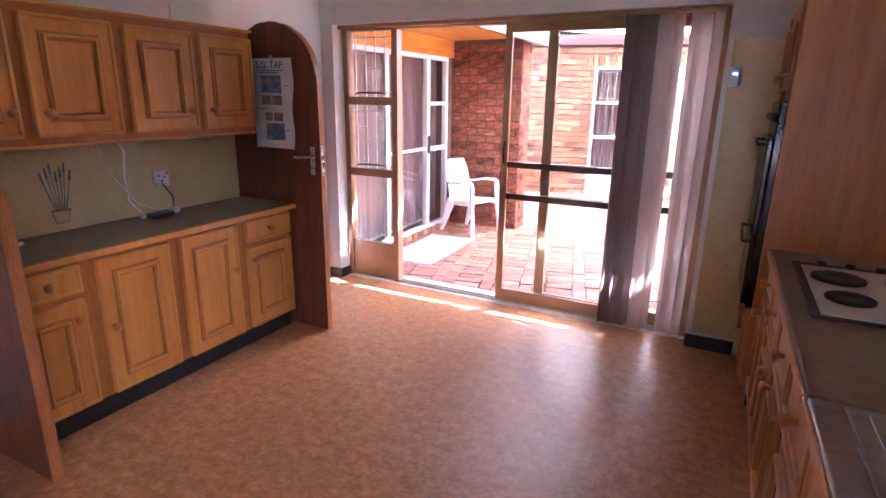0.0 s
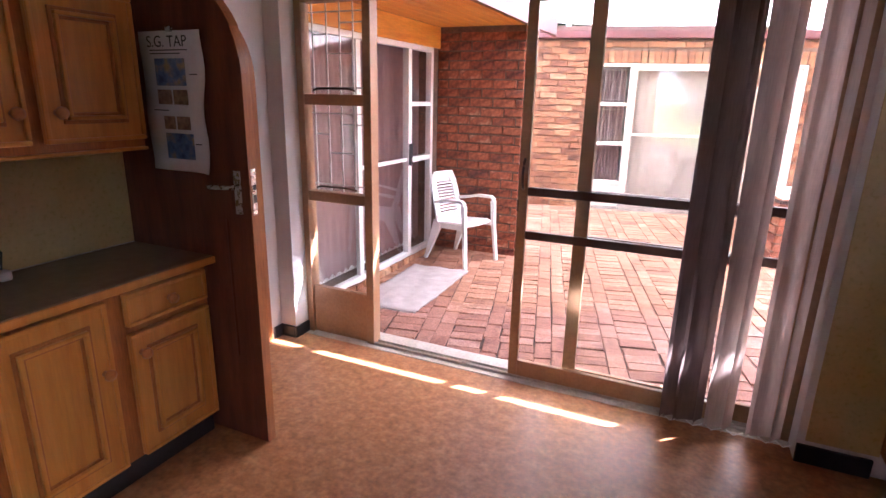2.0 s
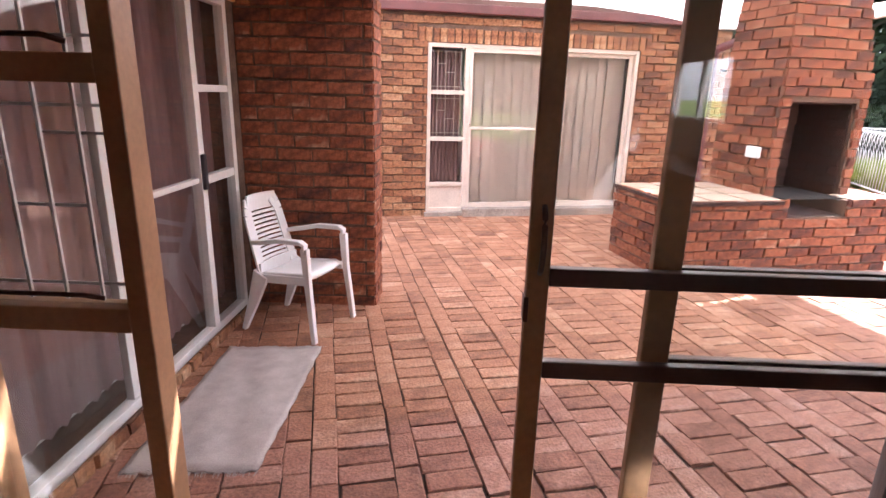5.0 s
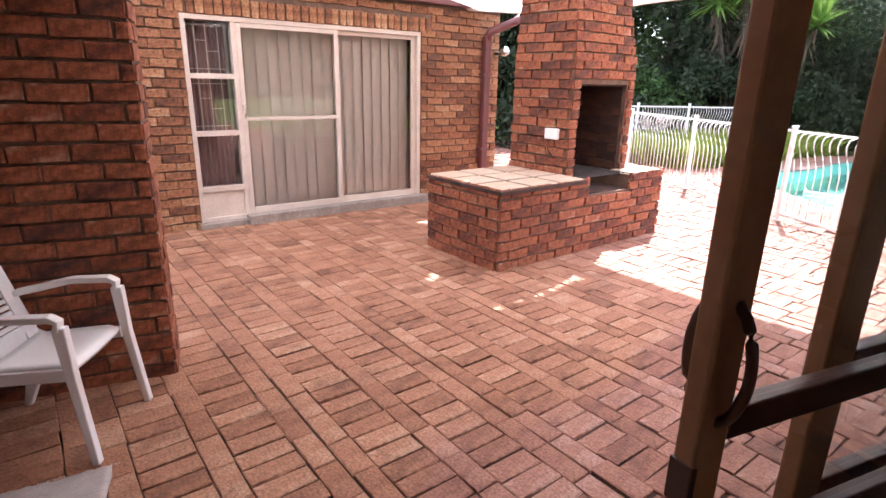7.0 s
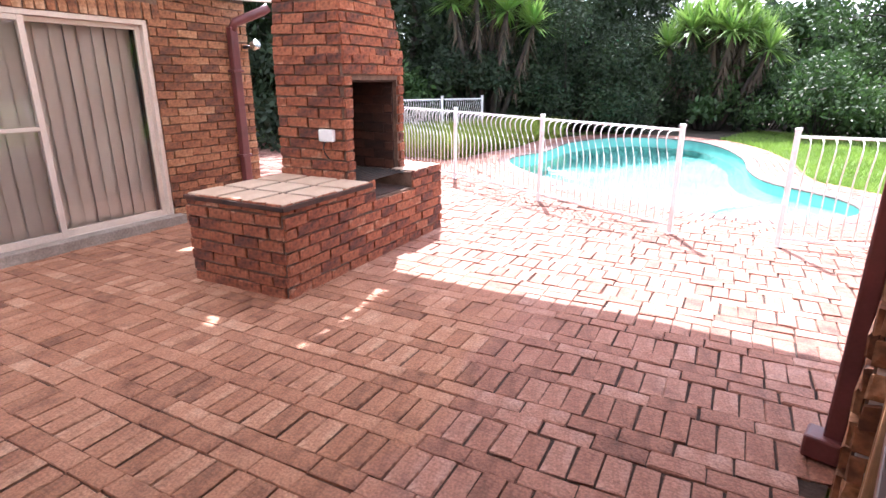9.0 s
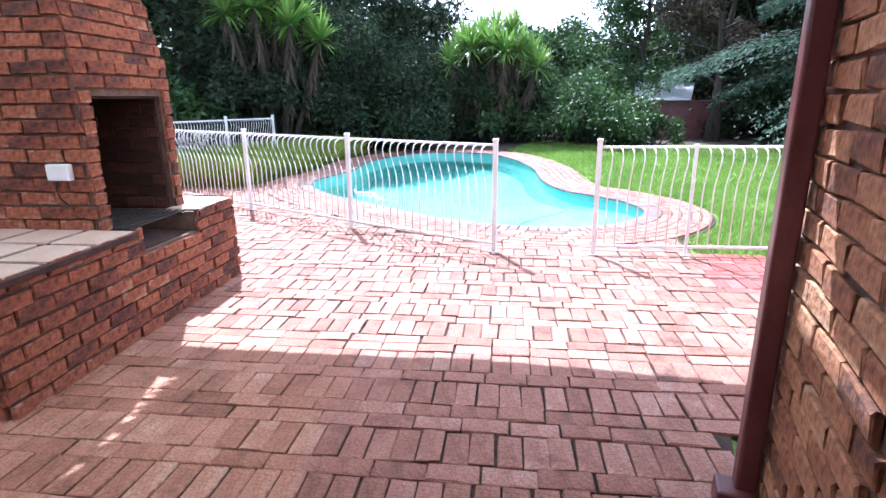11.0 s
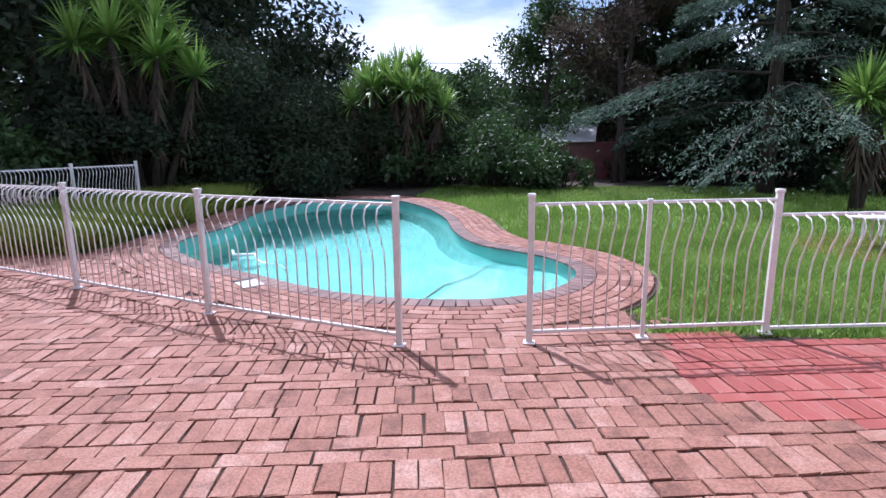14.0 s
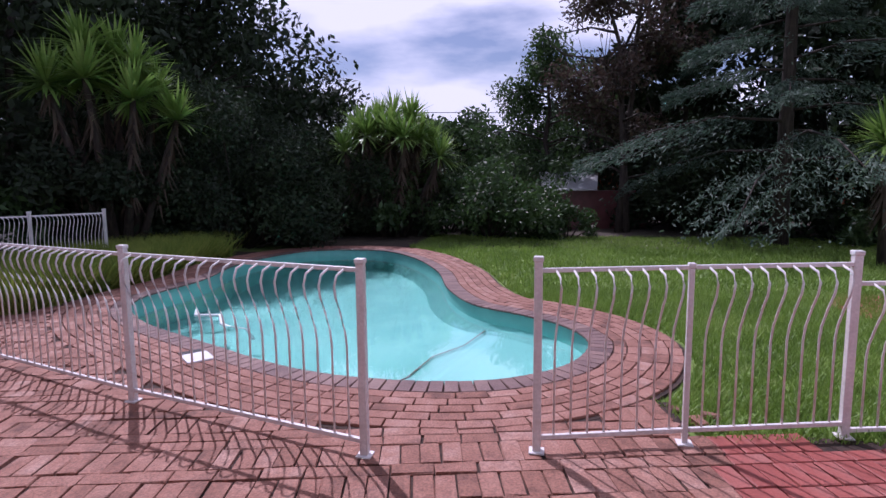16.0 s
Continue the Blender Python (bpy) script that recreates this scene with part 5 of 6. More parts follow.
shrub(15.4, 14.2, 3.6, 2.2, 43, "leaf_dark", 9000, 0.2, 24, "dense dark shrub below the gum tree")
shrub(6.5, 16.0, 3.0, 2.2, 44, "leaf_dark", 8000, 0.2, 22, "dark shrub behind the planting bed")
shrub(18.6, 8.0, 2.8, 2.2, 31, "leaf_dark", 10000, 0.18, 24, "dense dark shrub in the back border")
shrub(18.6, 11.0, 3.2, 2.4, 32, "leaf_dark", 10000, 0.18, 24, "dense dark shrub under the evergreens")
shrub(15.2, -3.2, 1.6, 1.5, 33, "leaf_mid", 4000, 0.14, 14, "leafy shrub at the lawn's edge", 40)
shrub(18.5, -0.8, 3.0, 2.4, 34, "leaf_dark", 9000, 0.2, 22, "dark shrub below the cedar")
shrub(21.5, 1.6, 2.6, 2.2, 35, "leaf_dark", 8000, 0.2, 20, "dark shrub by the shed")
shrub(7.9, 13.0, 1.3, 0.5, 36, "petal", 300, 0.1, 8, "slender pale flowering shrub in the bed")
# far belt of trees that closes the garden
rnd = random.Random(77)
cen = []
for i in range(120):
    a = radians(-75 + 205 * i / 119)
    R = rnd.uniform(30, 36)
    for z in (0.8, 2.4, 4.0) if a < radians(-20) or radians(-2) < a < radians(34) else (0.8, 2.4, 4.0, 6.0) if a < 0 else (0.8, 2.4, 4.0, 6.0, 8.0, 10.0):
        cen.append((8 + R * math.cos(a), 6 + R * math.sin(a), z + rnd.uniform(-0.4, 0.6), rnd.uniform(1.6, 2.4)))
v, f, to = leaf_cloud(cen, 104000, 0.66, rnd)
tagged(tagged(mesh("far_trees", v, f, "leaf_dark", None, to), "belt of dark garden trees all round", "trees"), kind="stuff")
tagged(boxes("garden_wall", [((26, -25, -0.2), (26.2, 30, 1.9)), ((-10, 26, -0.2), (26, 26.2, 1.9))], "wallbrick", bevel=0.01), "brick boundary wall lost among the trees", "wall", kind="structure")
# garden shed with tin roof
shed = tagged(empty("garden_shed", Matrix.Translation((20.6, 4.1, 0)) @ Matrix.Rotation(radians(12), 4, "Z")), "low red-brown shed with a pale tin roof", "shed")
boxes("wall", [((-0.6, -2.6, -0.1), (1.2, 0.9, 1.22))], "gutter", shed, 0.01)
mesh("roof", [(-0.9, -0.8, 1.24), (-0.9, 1.0, 1.24), (1.4, 0.7, 1.87), (1.4, -1.5, 1.87), (-0.9, -0.8, 1.28), (-0.9, 1.0, 1.28), (1.4, 0.7, 1.91), (1.4, -1.5, 1.91)], [(0, 1, 2, 3), (7, 6, 5, 4), (0, 4, 5, 1), (1, 5, 6, 2), (2, 6, 7, 3), (3, 7, 4, 0)], "tin", shed)
boxes("post", [((1.0, -1.2, 1.21), (1.1, -1.1, 1.79)), ((1.0, 0.4, 1.21), (1.1, 0.5, 1.79))], "darkwood", shed, 0)
pole = tagged(empty("utility_pole", Matrix.Translation((45, 34, -0.1))), "distant wooden utility pole with an overhead wire", "pole")
rod("pole", [(0, 0, 0), (0, 0, 9.0)], 0.12, "bark", pole)
rod("pole", [(8, -60, 0), (8, -60, 9.0)], 0.12, "bark", pole)
rod("wire", [(0, 0, 8.8), (2, -15, 7.9), (4, -30, 7.6), (6, -45, 7.9), (8, -60, 8.8)], 0.03, "black", pole)


# ---- kitchen: sliding door to the patio ----
YD = 3.68
sd = tagged(empty("door_1", Matrix.Translation((0, YD, 0))), "cream steel sliding door to the patio, half open", "door", kind="structure")
boxes("frame", [((OX0, -0.04, 0.0), (OX0 + 0.045, 0.04, OZ)), ((OX1 - 0.045, -0.04, 0.0), (OX1, 0.04, OZ)), ((OX0 + 0.045, -0.04, OZ - 0.035), (OX1 - 0.045, 0.04, OZ)), ((-2.315, -0.038, 0.0), (-2.265, 0.038, OZ - 0.035))], "tanframe", sd, 0.004)
boxes("sill", [((OX0, -0.08, -0.06), (OX1, 0.14, 0.004)), ((-2.265, -0.035, 0.004), (OX1 - 0.045, -0.027, 0.02)), ((-2.265, 0.01, 0.004), (OX1 - 0.045, 0.018, 0.02))], "sillmetal", sd, 0.003)
boxes("transom", [((OX0 + 0.045, -0.036, z), (-2.315, 0.036, z + 0.06)) for z in (0.86, 1.42)], "tanframe", sd, 0.004)
boxes("kick_panel", [((OX0 + 0.045, -0.02, 0.0), (-2.315, 0.02, 0.31))], "tanframe", sd, 0.004)
g = boxes("pane", [((OX0 + 0.045, -0.003, a), (-2.315, 0.003, b)) for a, b in ((0.31, 0.86), (0.92, 1.42), (1.48, OZ - 0.035))], "glass", sd, 0)
g.visible_shadow = False
x0b, wb_ = OX0 + 0.05, 0.40
bars = []
for lo, hi in ((0.92, 1.42), (1.48, 1.965)):
    h = hi - lo
    for k in (0.06, 0.30, 0.52, 0.74, 0.95):
        bars.append(((x0b + wb_ * k, 0.022, lo), (x0b + wb_ * k + 0.007, 0.029, hi)))
    for k, p, q in ((0.07, 0, 1), (0.90, 0, 1), (0.66, 0.06, 0.30), (0.45, 0.30, 0.74), (0.78, 0.52, 0.95)):
        bars.append(((x0b + wb_ * p, 0.03, lo + h * k), (x0b + wb_ * q, 0.036, lo + h * k + 0.007)))
boxes("burglar_bars", bars, "fence", sd, 0)
for lo in (0.945, 1.5):
    rod("stay", [(x0b + 0.06, -0.03, lo), (x0b + 0.1, -0.045, lo + 0.012), (x0b + 0.3, -0.045, lo + 0.012), (x0b + 0.34, -0.03, lo)], 0.006, "bronze", sd)


def leaf(xa, xb, y, handle, stile=0.066):
    boxes("leaf", [((xa, y - 0.015, 0.02), (xa + stile, y + 0.015, OZ - 0.036)), ((xb - 0.066, y - 0.015, 0.02), (xb, y + 0.015, OZ - 0.036)), ((xa + stile, y - 0.015, OZ - 0.09), (xb - 0.066, y + 0.015, OZ - 0.036)), ((xa + stile, y - 0.015, 0.02), (xb - 0.066, y + 0.015, 0.11))], "tanframe", sd, 0.004)
    boxes("rail", [((xa + stile, y - 0.014, z), (xb - 0.066, y + 0.014, z + 0.042)) for z in (0.79, 1.015)], "bronze", sd, 0.003)
    p = boxes("pane", [((xa + stile - 0.004, y - 0.002, 0.1), (xb - 0.07, y + 0.002, OZ - 0.08))], "glass", sd, 0)
    p.visible_shadow = False
    if handle:
        for s in (-1, 1):
            rod("handle", [(xa + 0.028, y + s * (0.012 + 0.03 * math.sin(math.pi * k / 12) ** 0.6), 1.045 + 0.15 * k / 12) for k in range(13)], 0.0065, "bronze", sd, 10)
        boxes("latch", [((xa - 0.003, y - 0.017, 0.93), (xa + 0.008, y + 0.017, 0.99))], "bronze", sd, 0.002)


leaf(-1.41, -0.34, -0.022, True, 0.05)
leaf(-1.125, -0.115, 0.022, False)

# vertical blind drawn to one side
vb = tagged(empty("vertical_blind"), "mauve brown vertical blind gathered beside the sliding door", "blind")
boxes("track", [((OX0 + 0.02, 3.555, OZ - 0.028), (OX1 - 0.02, 3.60, OZ - 0.003))], "tanframe", vb, 0.004)
# vanes towards the jamb take the paler copy, as lit from behind
for i, (x, a, mt) in enumerate([(-0.60, 62, "blind"), (-0.575, 30, "blind"), (-0.535, 58, "blind"), (-0.495, 20, "blind"), (-0.46, 65, "blind"), (-0.41, 50, "blind_backlit"), (-0.365, 25, "blind_backlit"), (-0.325, 60, "blind_backlit"), (-0.24, 52, "blind_backlit"), (-0.20, 20, "blind_backlit"), (-0.125, 55, "blind_backlit")]):
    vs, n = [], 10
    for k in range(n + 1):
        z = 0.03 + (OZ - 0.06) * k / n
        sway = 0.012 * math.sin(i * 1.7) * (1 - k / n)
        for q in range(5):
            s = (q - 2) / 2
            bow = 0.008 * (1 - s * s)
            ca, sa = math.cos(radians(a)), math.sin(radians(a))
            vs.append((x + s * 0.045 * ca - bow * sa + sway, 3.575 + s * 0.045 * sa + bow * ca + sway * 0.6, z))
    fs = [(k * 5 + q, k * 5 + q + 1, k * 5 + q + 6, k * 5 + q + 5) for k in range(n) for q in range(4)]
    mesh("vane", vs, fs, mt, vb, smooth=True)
for x in (-0.6, -0.5, -0.42, -0.33, -0.2, -0.13):
    rod("bead_chain", [(x, 3.575, 0.03), (x + 0.03, 3.57, 0.012), (x + 0.07, 3.575, 0.03)], 0.003, "white_paint", vb, 5)


# ---- kitchen units ----
def knob(parent, m):
    lathe("knob", [(0.010, 0.0), (0.010, 0.016), (0.015, 0.020), (0.021, 0.029), (0.019, 0.040), (0.006, 0.045)], "pine", parent, 12, m=m)


def panel_front(parent, m, w, h, mat, knob_at=None, moulded=True, name="door"):
    """A frame-and-panel front in its own plane: x along, z up, y outward is negative."""
    bm = bmesh.new()
    add_box(bm, (0, -0.018, 0), (w, 0, h), 0.004)
    if not moulded:
        add_box(bm, (0.018, -0.022, 0.018), (w - 0.018, -0.016, h - 0.018), 0.004)
    d = from_bm(name, bm, mat, parent, m=m)
    if moulded:
        # a bead and a step round the raised panel; redder steps paint in shading
        for e, wd, out, tone in ((0.062, 0.014, 0.026, "carcass"), (0.075, 0.014, 0.040, mat), (0.088, 0.012, 0.024, "carcass")):
            boxes("moulding", [((e, -out, e), (w - e, -0.017, e + wd)), ((e, -out, h - e - wd), (w - e, -0.017, h - e)), ((e, -out, e + wd * 0.9), (e + wd, -0.017, h - e - wd * 0.9)), ((w - e - wd, -out, e + wd * 0.9), (w - e, -0.017, h - e - wd * 0.9))], tone, d, 0.0045)
    # lipping round the edge
    boxes("lipping", [((0, -0.030, 0), (w, -0.017, 0.016)), ((0, -0.030, h - 0.016), (w, -0.017, h)), ((0, -0.030, 0.016), (0.016, -0.017, h - 0.016)), ((w - 0.016, -0.030, 0.016), (w, -0.017, h - 0.016))], mat, d, 0.005)
    if knob_at:
        knob(d, Matrix.Translation((knob_at[0], -0.018, knob_at[1])) @ Matrix.Rotation(radians(90), 4, "X"))
    return d


def face_x(x, y0, z0, turn):
    """The plane of a unit's front: turn 90 looks to +x, -90 to -x."""
    return Matrix.Translation((x, y0, z0)) @ Matrix.Rotation(radians(turn), 4, "Z")


XF = -2.42
lower = tagged(empty("base_cabinet"), "honey oak base cabinets with brown laminate top", "cabinet")
boxes("carcass", [((XL + 0.012, 0.98, 0.115), (XF, 2.575, 0.80))], "carcass", lower, 0.003)
boxes("plinth", [((XL + 0.012, 0.98, 0), (XF - 0.035, 2.575, 0.115))], "black", lower, 0.002)
boxes("worktop", [((XL + 0.012, 0.98, 0.80), (XF + 0.035, 2.60, 0.83))], "counter", lower, 0.008)
boxes("edging", [((XF + 0.0355, 0.98, 0.798), (XF + 0.045, 2.605, 0.828)), ], "oak", lower, 0.004)
for y0, w, kn, dr in ((0.99, 0.28, (0.235, 0.42), True), (1.34, 0.36, (0.035, 0.33), False), (1.765, 0.365, (0.33, 0.40), False), (2.20, 0.355, (0.04, 0.42), True)):
    top = 0.625 if dr else 0.78
    panel_front(lower, face_x(XF, y0, 0.125, 90), w, top - 0.125, "oak", kn)
    if dr:
        panel_front(lower, face_x(XF, y0, 0.655, 90), w, 0.125, "oak", (w / 2, 0.062), False, "drawer")

upper = tagged(empty("wall_cabinet"), "honey oak wall cabinets with panelled doors", "cabinet")
boxes("carcass", [((XL + 0.012, 0.5, 1.275), (-2.55, 2.475, 1.83))], "carcass", upper, 0.003)
boxes("cornice", [((XL + 0.012, 0.5, 1.83), (-2.535, 2.49, 1.845)), ((XL + 0.012, 0.5, 1.262), (-2.54, 2.48, 1.275))], "oak", upper, 0.004)
for y0, w, kn in ((0.84, 0.38, (0.345, 0.10)), (1.27, 0.375, (0.05, 0.10)), (1.70, 0.365, (0.325, 0.10)), (2.11, 0.355, (0.045, 0.10))):
    panel_front(upper, face_x(-2.55, y0, 1.305, 90), w, 0.49, "oak", kn)

endp = tagged(empty("end_panel"), "dark reddish wood end panel beside the worktop", "panel")
boxes("board", [((XL + 0.012, 0.925, 0), (-2.19, 0.965, 1.165))], "darkwood", endp, 0.006)
boxes("edge_strip", [((-2.1895, 0.922, 0), (-2.18, 0.968, 1.168))], "jamb", endp, 0.003)

# arched door standing open, square to the wall
ad = tagged(empty("door_3", Matrix.Translation((XL + 0.01, 2.615, 0))), "dark red wooden arched door standing open", "door", kind="structure")
AW = 0.70
bm = bmesh.new()
prof = [(0, 0.01), (AW, 0.01), (AW, 1.55)] + [(AW / 2 + AW / 2 * math.cos(math.pi * k / 20), 1.55 + 0.355 * math.sin(math.pi * k / 20)) for k in range(1, 20)] + [(0, 1.55)]
fr = [bm.verts.new((x, -0.02, z)) for x, z in prof]
bk = [bm.verts.new((x, 0.02, z)) for x, z in prof]
bm.faces.new(fr)
bm.faces.new(bk[::-1])
for i in range(len(prof)):
    bm.faces.new((fr[i], bk[i], bk[(i + 1) % len(prof)], fr[(i + 1) % len(prof)]))
from_bm("leaf", bm, "darkwood", ad)
bm = bmesh.new()
rim = [(x, z) for x, z in prof[1:]]
for (xa, za), (xb, zb) in zip(rim, rim[1:]):
    q = [bm.verts.new(p) for p in ((xa + 0.001, -0.0215, za), (xb + 0.001, -0.0215, zb), (xb + 0.001, 0.0215, zb), (xa + 0.001, 0.0215, za))]
    bm.faces.new(q)
rimo = from_bm("edge", bm, "jamb", ad)
so = rimo.modifiers.new("thick", "SOLIDIFY")
so.thickness = 0.003
boxes("lock_plate", [((AW - 0.075, -0.024, 1.02), (AW - 0.04, -0.0195, 1.19)), ((AW + 0.001, -0.012, 1.02), (AW + 0.006, 0.012, 1.2))], "chrome", ad, 0.002)
rod("handle", [(AW - 0.057, -0.024, 1.13), (AW - 0.057, -0.065, 1.13), (AW - 0.08, -0.07, 1.13), (AW - 0.165, -0.068, 1.125)], 0.008, "chrome", ad)
boxes("lock_case", [((AW + 0.006, -0.008, 1.07), (AW + 0.008, 0.008, 1.10)), ((AW + 0.006, -0.008, 1.12), (AW + 0.008, 0.008, 1.14))], "black", ad, 0)
boxes("moulding", [((AW - 0.13, -0.026, 0.4), (AW - 0.12, -0.0195, 1.0))], "darkwood", ad, 0.003)
# poster pinned to it
post = tagged(empty("poster", Matrix.Translation((XL + 0.01, 2.59, 0))), "white calendar poster with printed photos, pinned to the door", "poster")
vs = []
for k in range(13):
    z = 1.17 + 0.53 * k / 12
    for i in range(7):
        s = i / 6
        vs.append((0.20 + 0.33 * s + 0.006 * math.sin(k * 0.9), -0.001 - 0.006 * math.sin(s * 5 + k * 0.5) ** 2 - 0.02 * max(0, s - 0.8) * 5 * (1 - k / 12), z))
pp = mesh("sheet", vs, [(k * 7 + i, k * 7 + i + 1, k * 7 + i + 8, k * 7 + i + 7) for k in range(12) for i in range(6)], "paper", post, smooth=True)
so = pp.modifiers.new("thick", "SOLIDIFY")
so.thickness = 0.0012
for x0, x1, z0, z1, mt in ((0.28, 0.44, 1.50, 1.60, "photo_blue"), (0.28, 0.355, 1.43, 1.485, "photo_red"), (0.365, 0.44, 1.43, 1.485, "photo_red"), (0.30, 0.36, 1.335, 1.385, "photo_red"), (0.37, 0.44, 1.335, 1.385, "photo_red"), (0.30, 0.45, 1.22, 1.32, "photo_blue")):
    boxes("picture", [((x0, -0.0115, z0), (x1, -0.0100, z1))], mt, post, 0)
boxes("print", [((0.26, -0.0115, 1.628 - 0.012 * k), (0.26 + w, -0.0100, 1.632 - 0.012 * k)) for k, w in enumerate((0.2, 0.16))] + [((0.25, -0.0115, 1.405), (0.33, -0.01, 1.409)), ((0.46, -0.0115, 1.54), (0.50, -0.01, 1.544)), ((0.46, -0.0115, 1.28), (0.49, -0.01, 1.284))], "ink", post, 0)
boxes("pin", [((0.36, -0.016, 1.695), (0.385, -0.001, 1.715))], "chrome", post, 0.003)
fc = bpy.data.curves.new("heading", "FONT")
fc.body, fc.size, fc.align_x, fc.extrude = "S.G. TAP", 0.058, "CENTER", 0.0004
fc.materials.append(M["ink"])
tx = new("heading", fc)
tx.parent = post
tx.matrix_basis = Matrix.Translation((0.355, -0.0112, 1.642)) @ Matrix.Rotation(radians(90), 4, "X")

# arch jamb
jamb = tagged(empty("trim"), "varnished wooden arch frame of the doorway", "door frame", kind="structure")
bm = bmesh.new()
yc = (DY0 + DY1) / 2
inner = [(DY0, 0)] + [(DY0, 1.55)] + [(yc - DR * math.cos(math.pi * k / 20), 1.55 + DR * math.sin(math.pi * k / 20)) for k in range(1, 20)] + [(DY1, 1.55), (DY1, 0)]
outer = [(DY0 + 0.035, 0), (DY0 + 0.035, 1.55)] + [(yc - (DR - 0.035) * math.cos(math.pi * k / 20), 1.55 + (DR - 0.035) * math.sin(math.pi * k / 20)) for k in range(1, 20)] + [(DY1 - 0.035, 1.55), (DY1 - 0.035, 0)]
rows = [[bm.verts.new((x, y, z)) for y, z in ln] for ln, x in ((inner, XL + 0.008), (outer, XL + 0.008), (outer, XL - 0.13), (inner, XL - 0.13))]
for a, b in zip(rows, rows[1:]):
    for i in range(len(a) - 1):
        bm.faces.new((a[i], a[i + 1], b[i + 1], b[i]))
from_bm("arch", bm, "jamb", jamb)
# security gate folded in the passage
gate = tagged(empty("security_gate"), "grey steel security gate in the dark passage", "gate")
boxes("frame", [((-3.34, 3.555, 0.45), (-3.31, 3.585, 2.1)), ((-3.34, 3.615, 0.45), (-3.31, 3.64, 2.1)), ((-3.34, 3.64, 1.02), (-3.31, 3.69, 1.05)), ((-3.34, 3.64, 1.52), (-3.31, 3.69, 1.55)), ((-3.34, 3.555, 2.1), (-3.31, 3.69, 2.14))], "fence", gate, 0.004)
boxes("kick_panel", [((-3.345, 3.55, 0.0), (-3.305, 3.69, 0.45))], "black", gate, 0.004)

# socket, wires and adaptor on the splashback
so_ = tagged(empty("wall_socket", Matrix.Translation((XL + 0.009, 2.03, 1.02))), "white double wall socket", "socket")
boxes("plate", [((0, -0.05, -0.045), (0.01, 0.05, 0.045))], "plastic", so_, 0.004)
boxes("slots", [((0.0095, y, z), (0.0115, y + 0.01, z + 0.01)) for y, z in ((-0.02, 0.01), (-0.005, -0.02), (0.015, 0.0), (0.03, 0.02))], "ink", so_, 0)
pw = tagged(empty("power_adaptor", Matrix.Translation((XL + 0.12, 1.93, 0.83))), "black power adaptor with white wires on the worktop", "adaptor")
boxes("body", [((-0.04, -0.08, 0), (0.04, 0.06, 0.022))], "black", pw, 0.008)
boxes("plug", [((-0.02, 0.07, 0.004), (0.02, 0.11, 0.04)), ((-0.03, -0.11, 0.0), (0.0, -0.085, 0.028))], "plastic", pw, 0.008)
rod("wire", [(-0.02, 0.09, 0.03), (-0.02, 0.0, 0.035), (-0.04, -0.1, 0.08), (-0.09, -0.2, 0.25), (-0.1, -0.25, 0.44)], 0.005, "plastic", pw, 6)
rod("wire", [(-0.02, -0.09, 0.02), (-0.05, -0.14, 0.10), (-0.1, -0.12, 0.22), (-0.1, -0.1, 0.36), (-0.1, -0.15, 0.44)], 0.005, "plastic", pw, 6)
rod("cord", [(-0.01, 0.09, 0.04), (-0.05, 0.12, 0.09), (-0.1, 0.1, 0.16)], 0.004, "black", pw, 6)
cp = tagged(empty("crumpled_bag", Matrix.Translation((XL + 0.1, 1.18, 0.83))), "small crumpled white plastic bag on the worktop", "bag")
rb = random.Random(4)
bm = bmesh.new()
bmesh.ops.create_icosphere(bm, subdivisions=2, radius=0.06)
for v in bm.verts:
    v.co = Vector((v.co.x * rb.uniform(0.7, 1.2), v.co.y * rb.uniform(0.9, 1.6), max(0, v.co.z * 0.35 * rb.uniform(0.5, 1.3))))
from_bm("bag", bm, "plastic", cp)
dec = tagged(empty("tile_decal", Matrix.Translation((XL + 0.0095, 1.48, 1.0))), "violet sketch of flowers in a vase on the wall tiles", "decal")
for k in range(7):
    y = -0.06 + 0.02 * k
    rod("stem", [(0.0, y * 0.4, -0.07), (0.0, y, 0.07 + 0.02 * (k % 3))], 0.0022, "lavender", dec, 5)
    rod("flower", [(0.0, y, 0.07 + 0.02 * (k % 3)), (0.0, y * 1.15, 0.12 + 0.02 * (k % 3))], 0.005, "lavender", dec, 5)
rod("vase", [(0, -0.045, -0.07), (0, -0.03, -0.13), (0, 0.03, -0.13), (0, 0.045, -0.07), (0, -0.045, -0.07)], 0.003, "lavender", dec, 5)
cv = tagged(rod("wall_cable", [(XL + 0.004, 2.22, 1.85), (XL + 0.004, 2.22, HK)], 0.004, "plastic", None, 6), "thin grey cable running up the wall", "cable")

# oven tower and the cooker worktop
TX = 0.22
tower = tagged(empty("oven_tower"), "orange pine tall cabinet round the built-in oven", "cabinet")
boxes("carcass", [((TX, 2.90, 0.11), (XR - 0.004, 2.925, 1.93)), ((TX, 3.495, 0.11), (XR - 0.004, 3.506, 1.93)), ((TX + 0.02, 2.925, 0.11), (XR - 0.004, 3.495, 0.5)), ((TX + 0.02, 2.925, 1.5), (XR - 0.004, 3.495, 1.93)), ((TX + 0.35, 2.925, 0.5), (XR - 0.004, 3.495, 1.5))], "pine", tower, 0.003)
boxes("plinth", [((TX + 0.04, 2.90, 0), (XR - 0.004, 3.50, 0.108))], "black", tower, 0.002)
panel_front(tower, face_x(TX + 0.018, 3.49, 1.545, -90), 0.56, 0.37, "pine", (0.04, 0.06))
panel_front(tower, face_x(TX + 0.018, 3.49, 0.13, -90), 0.56, 0.32, "pine", (0.28, 0.28))
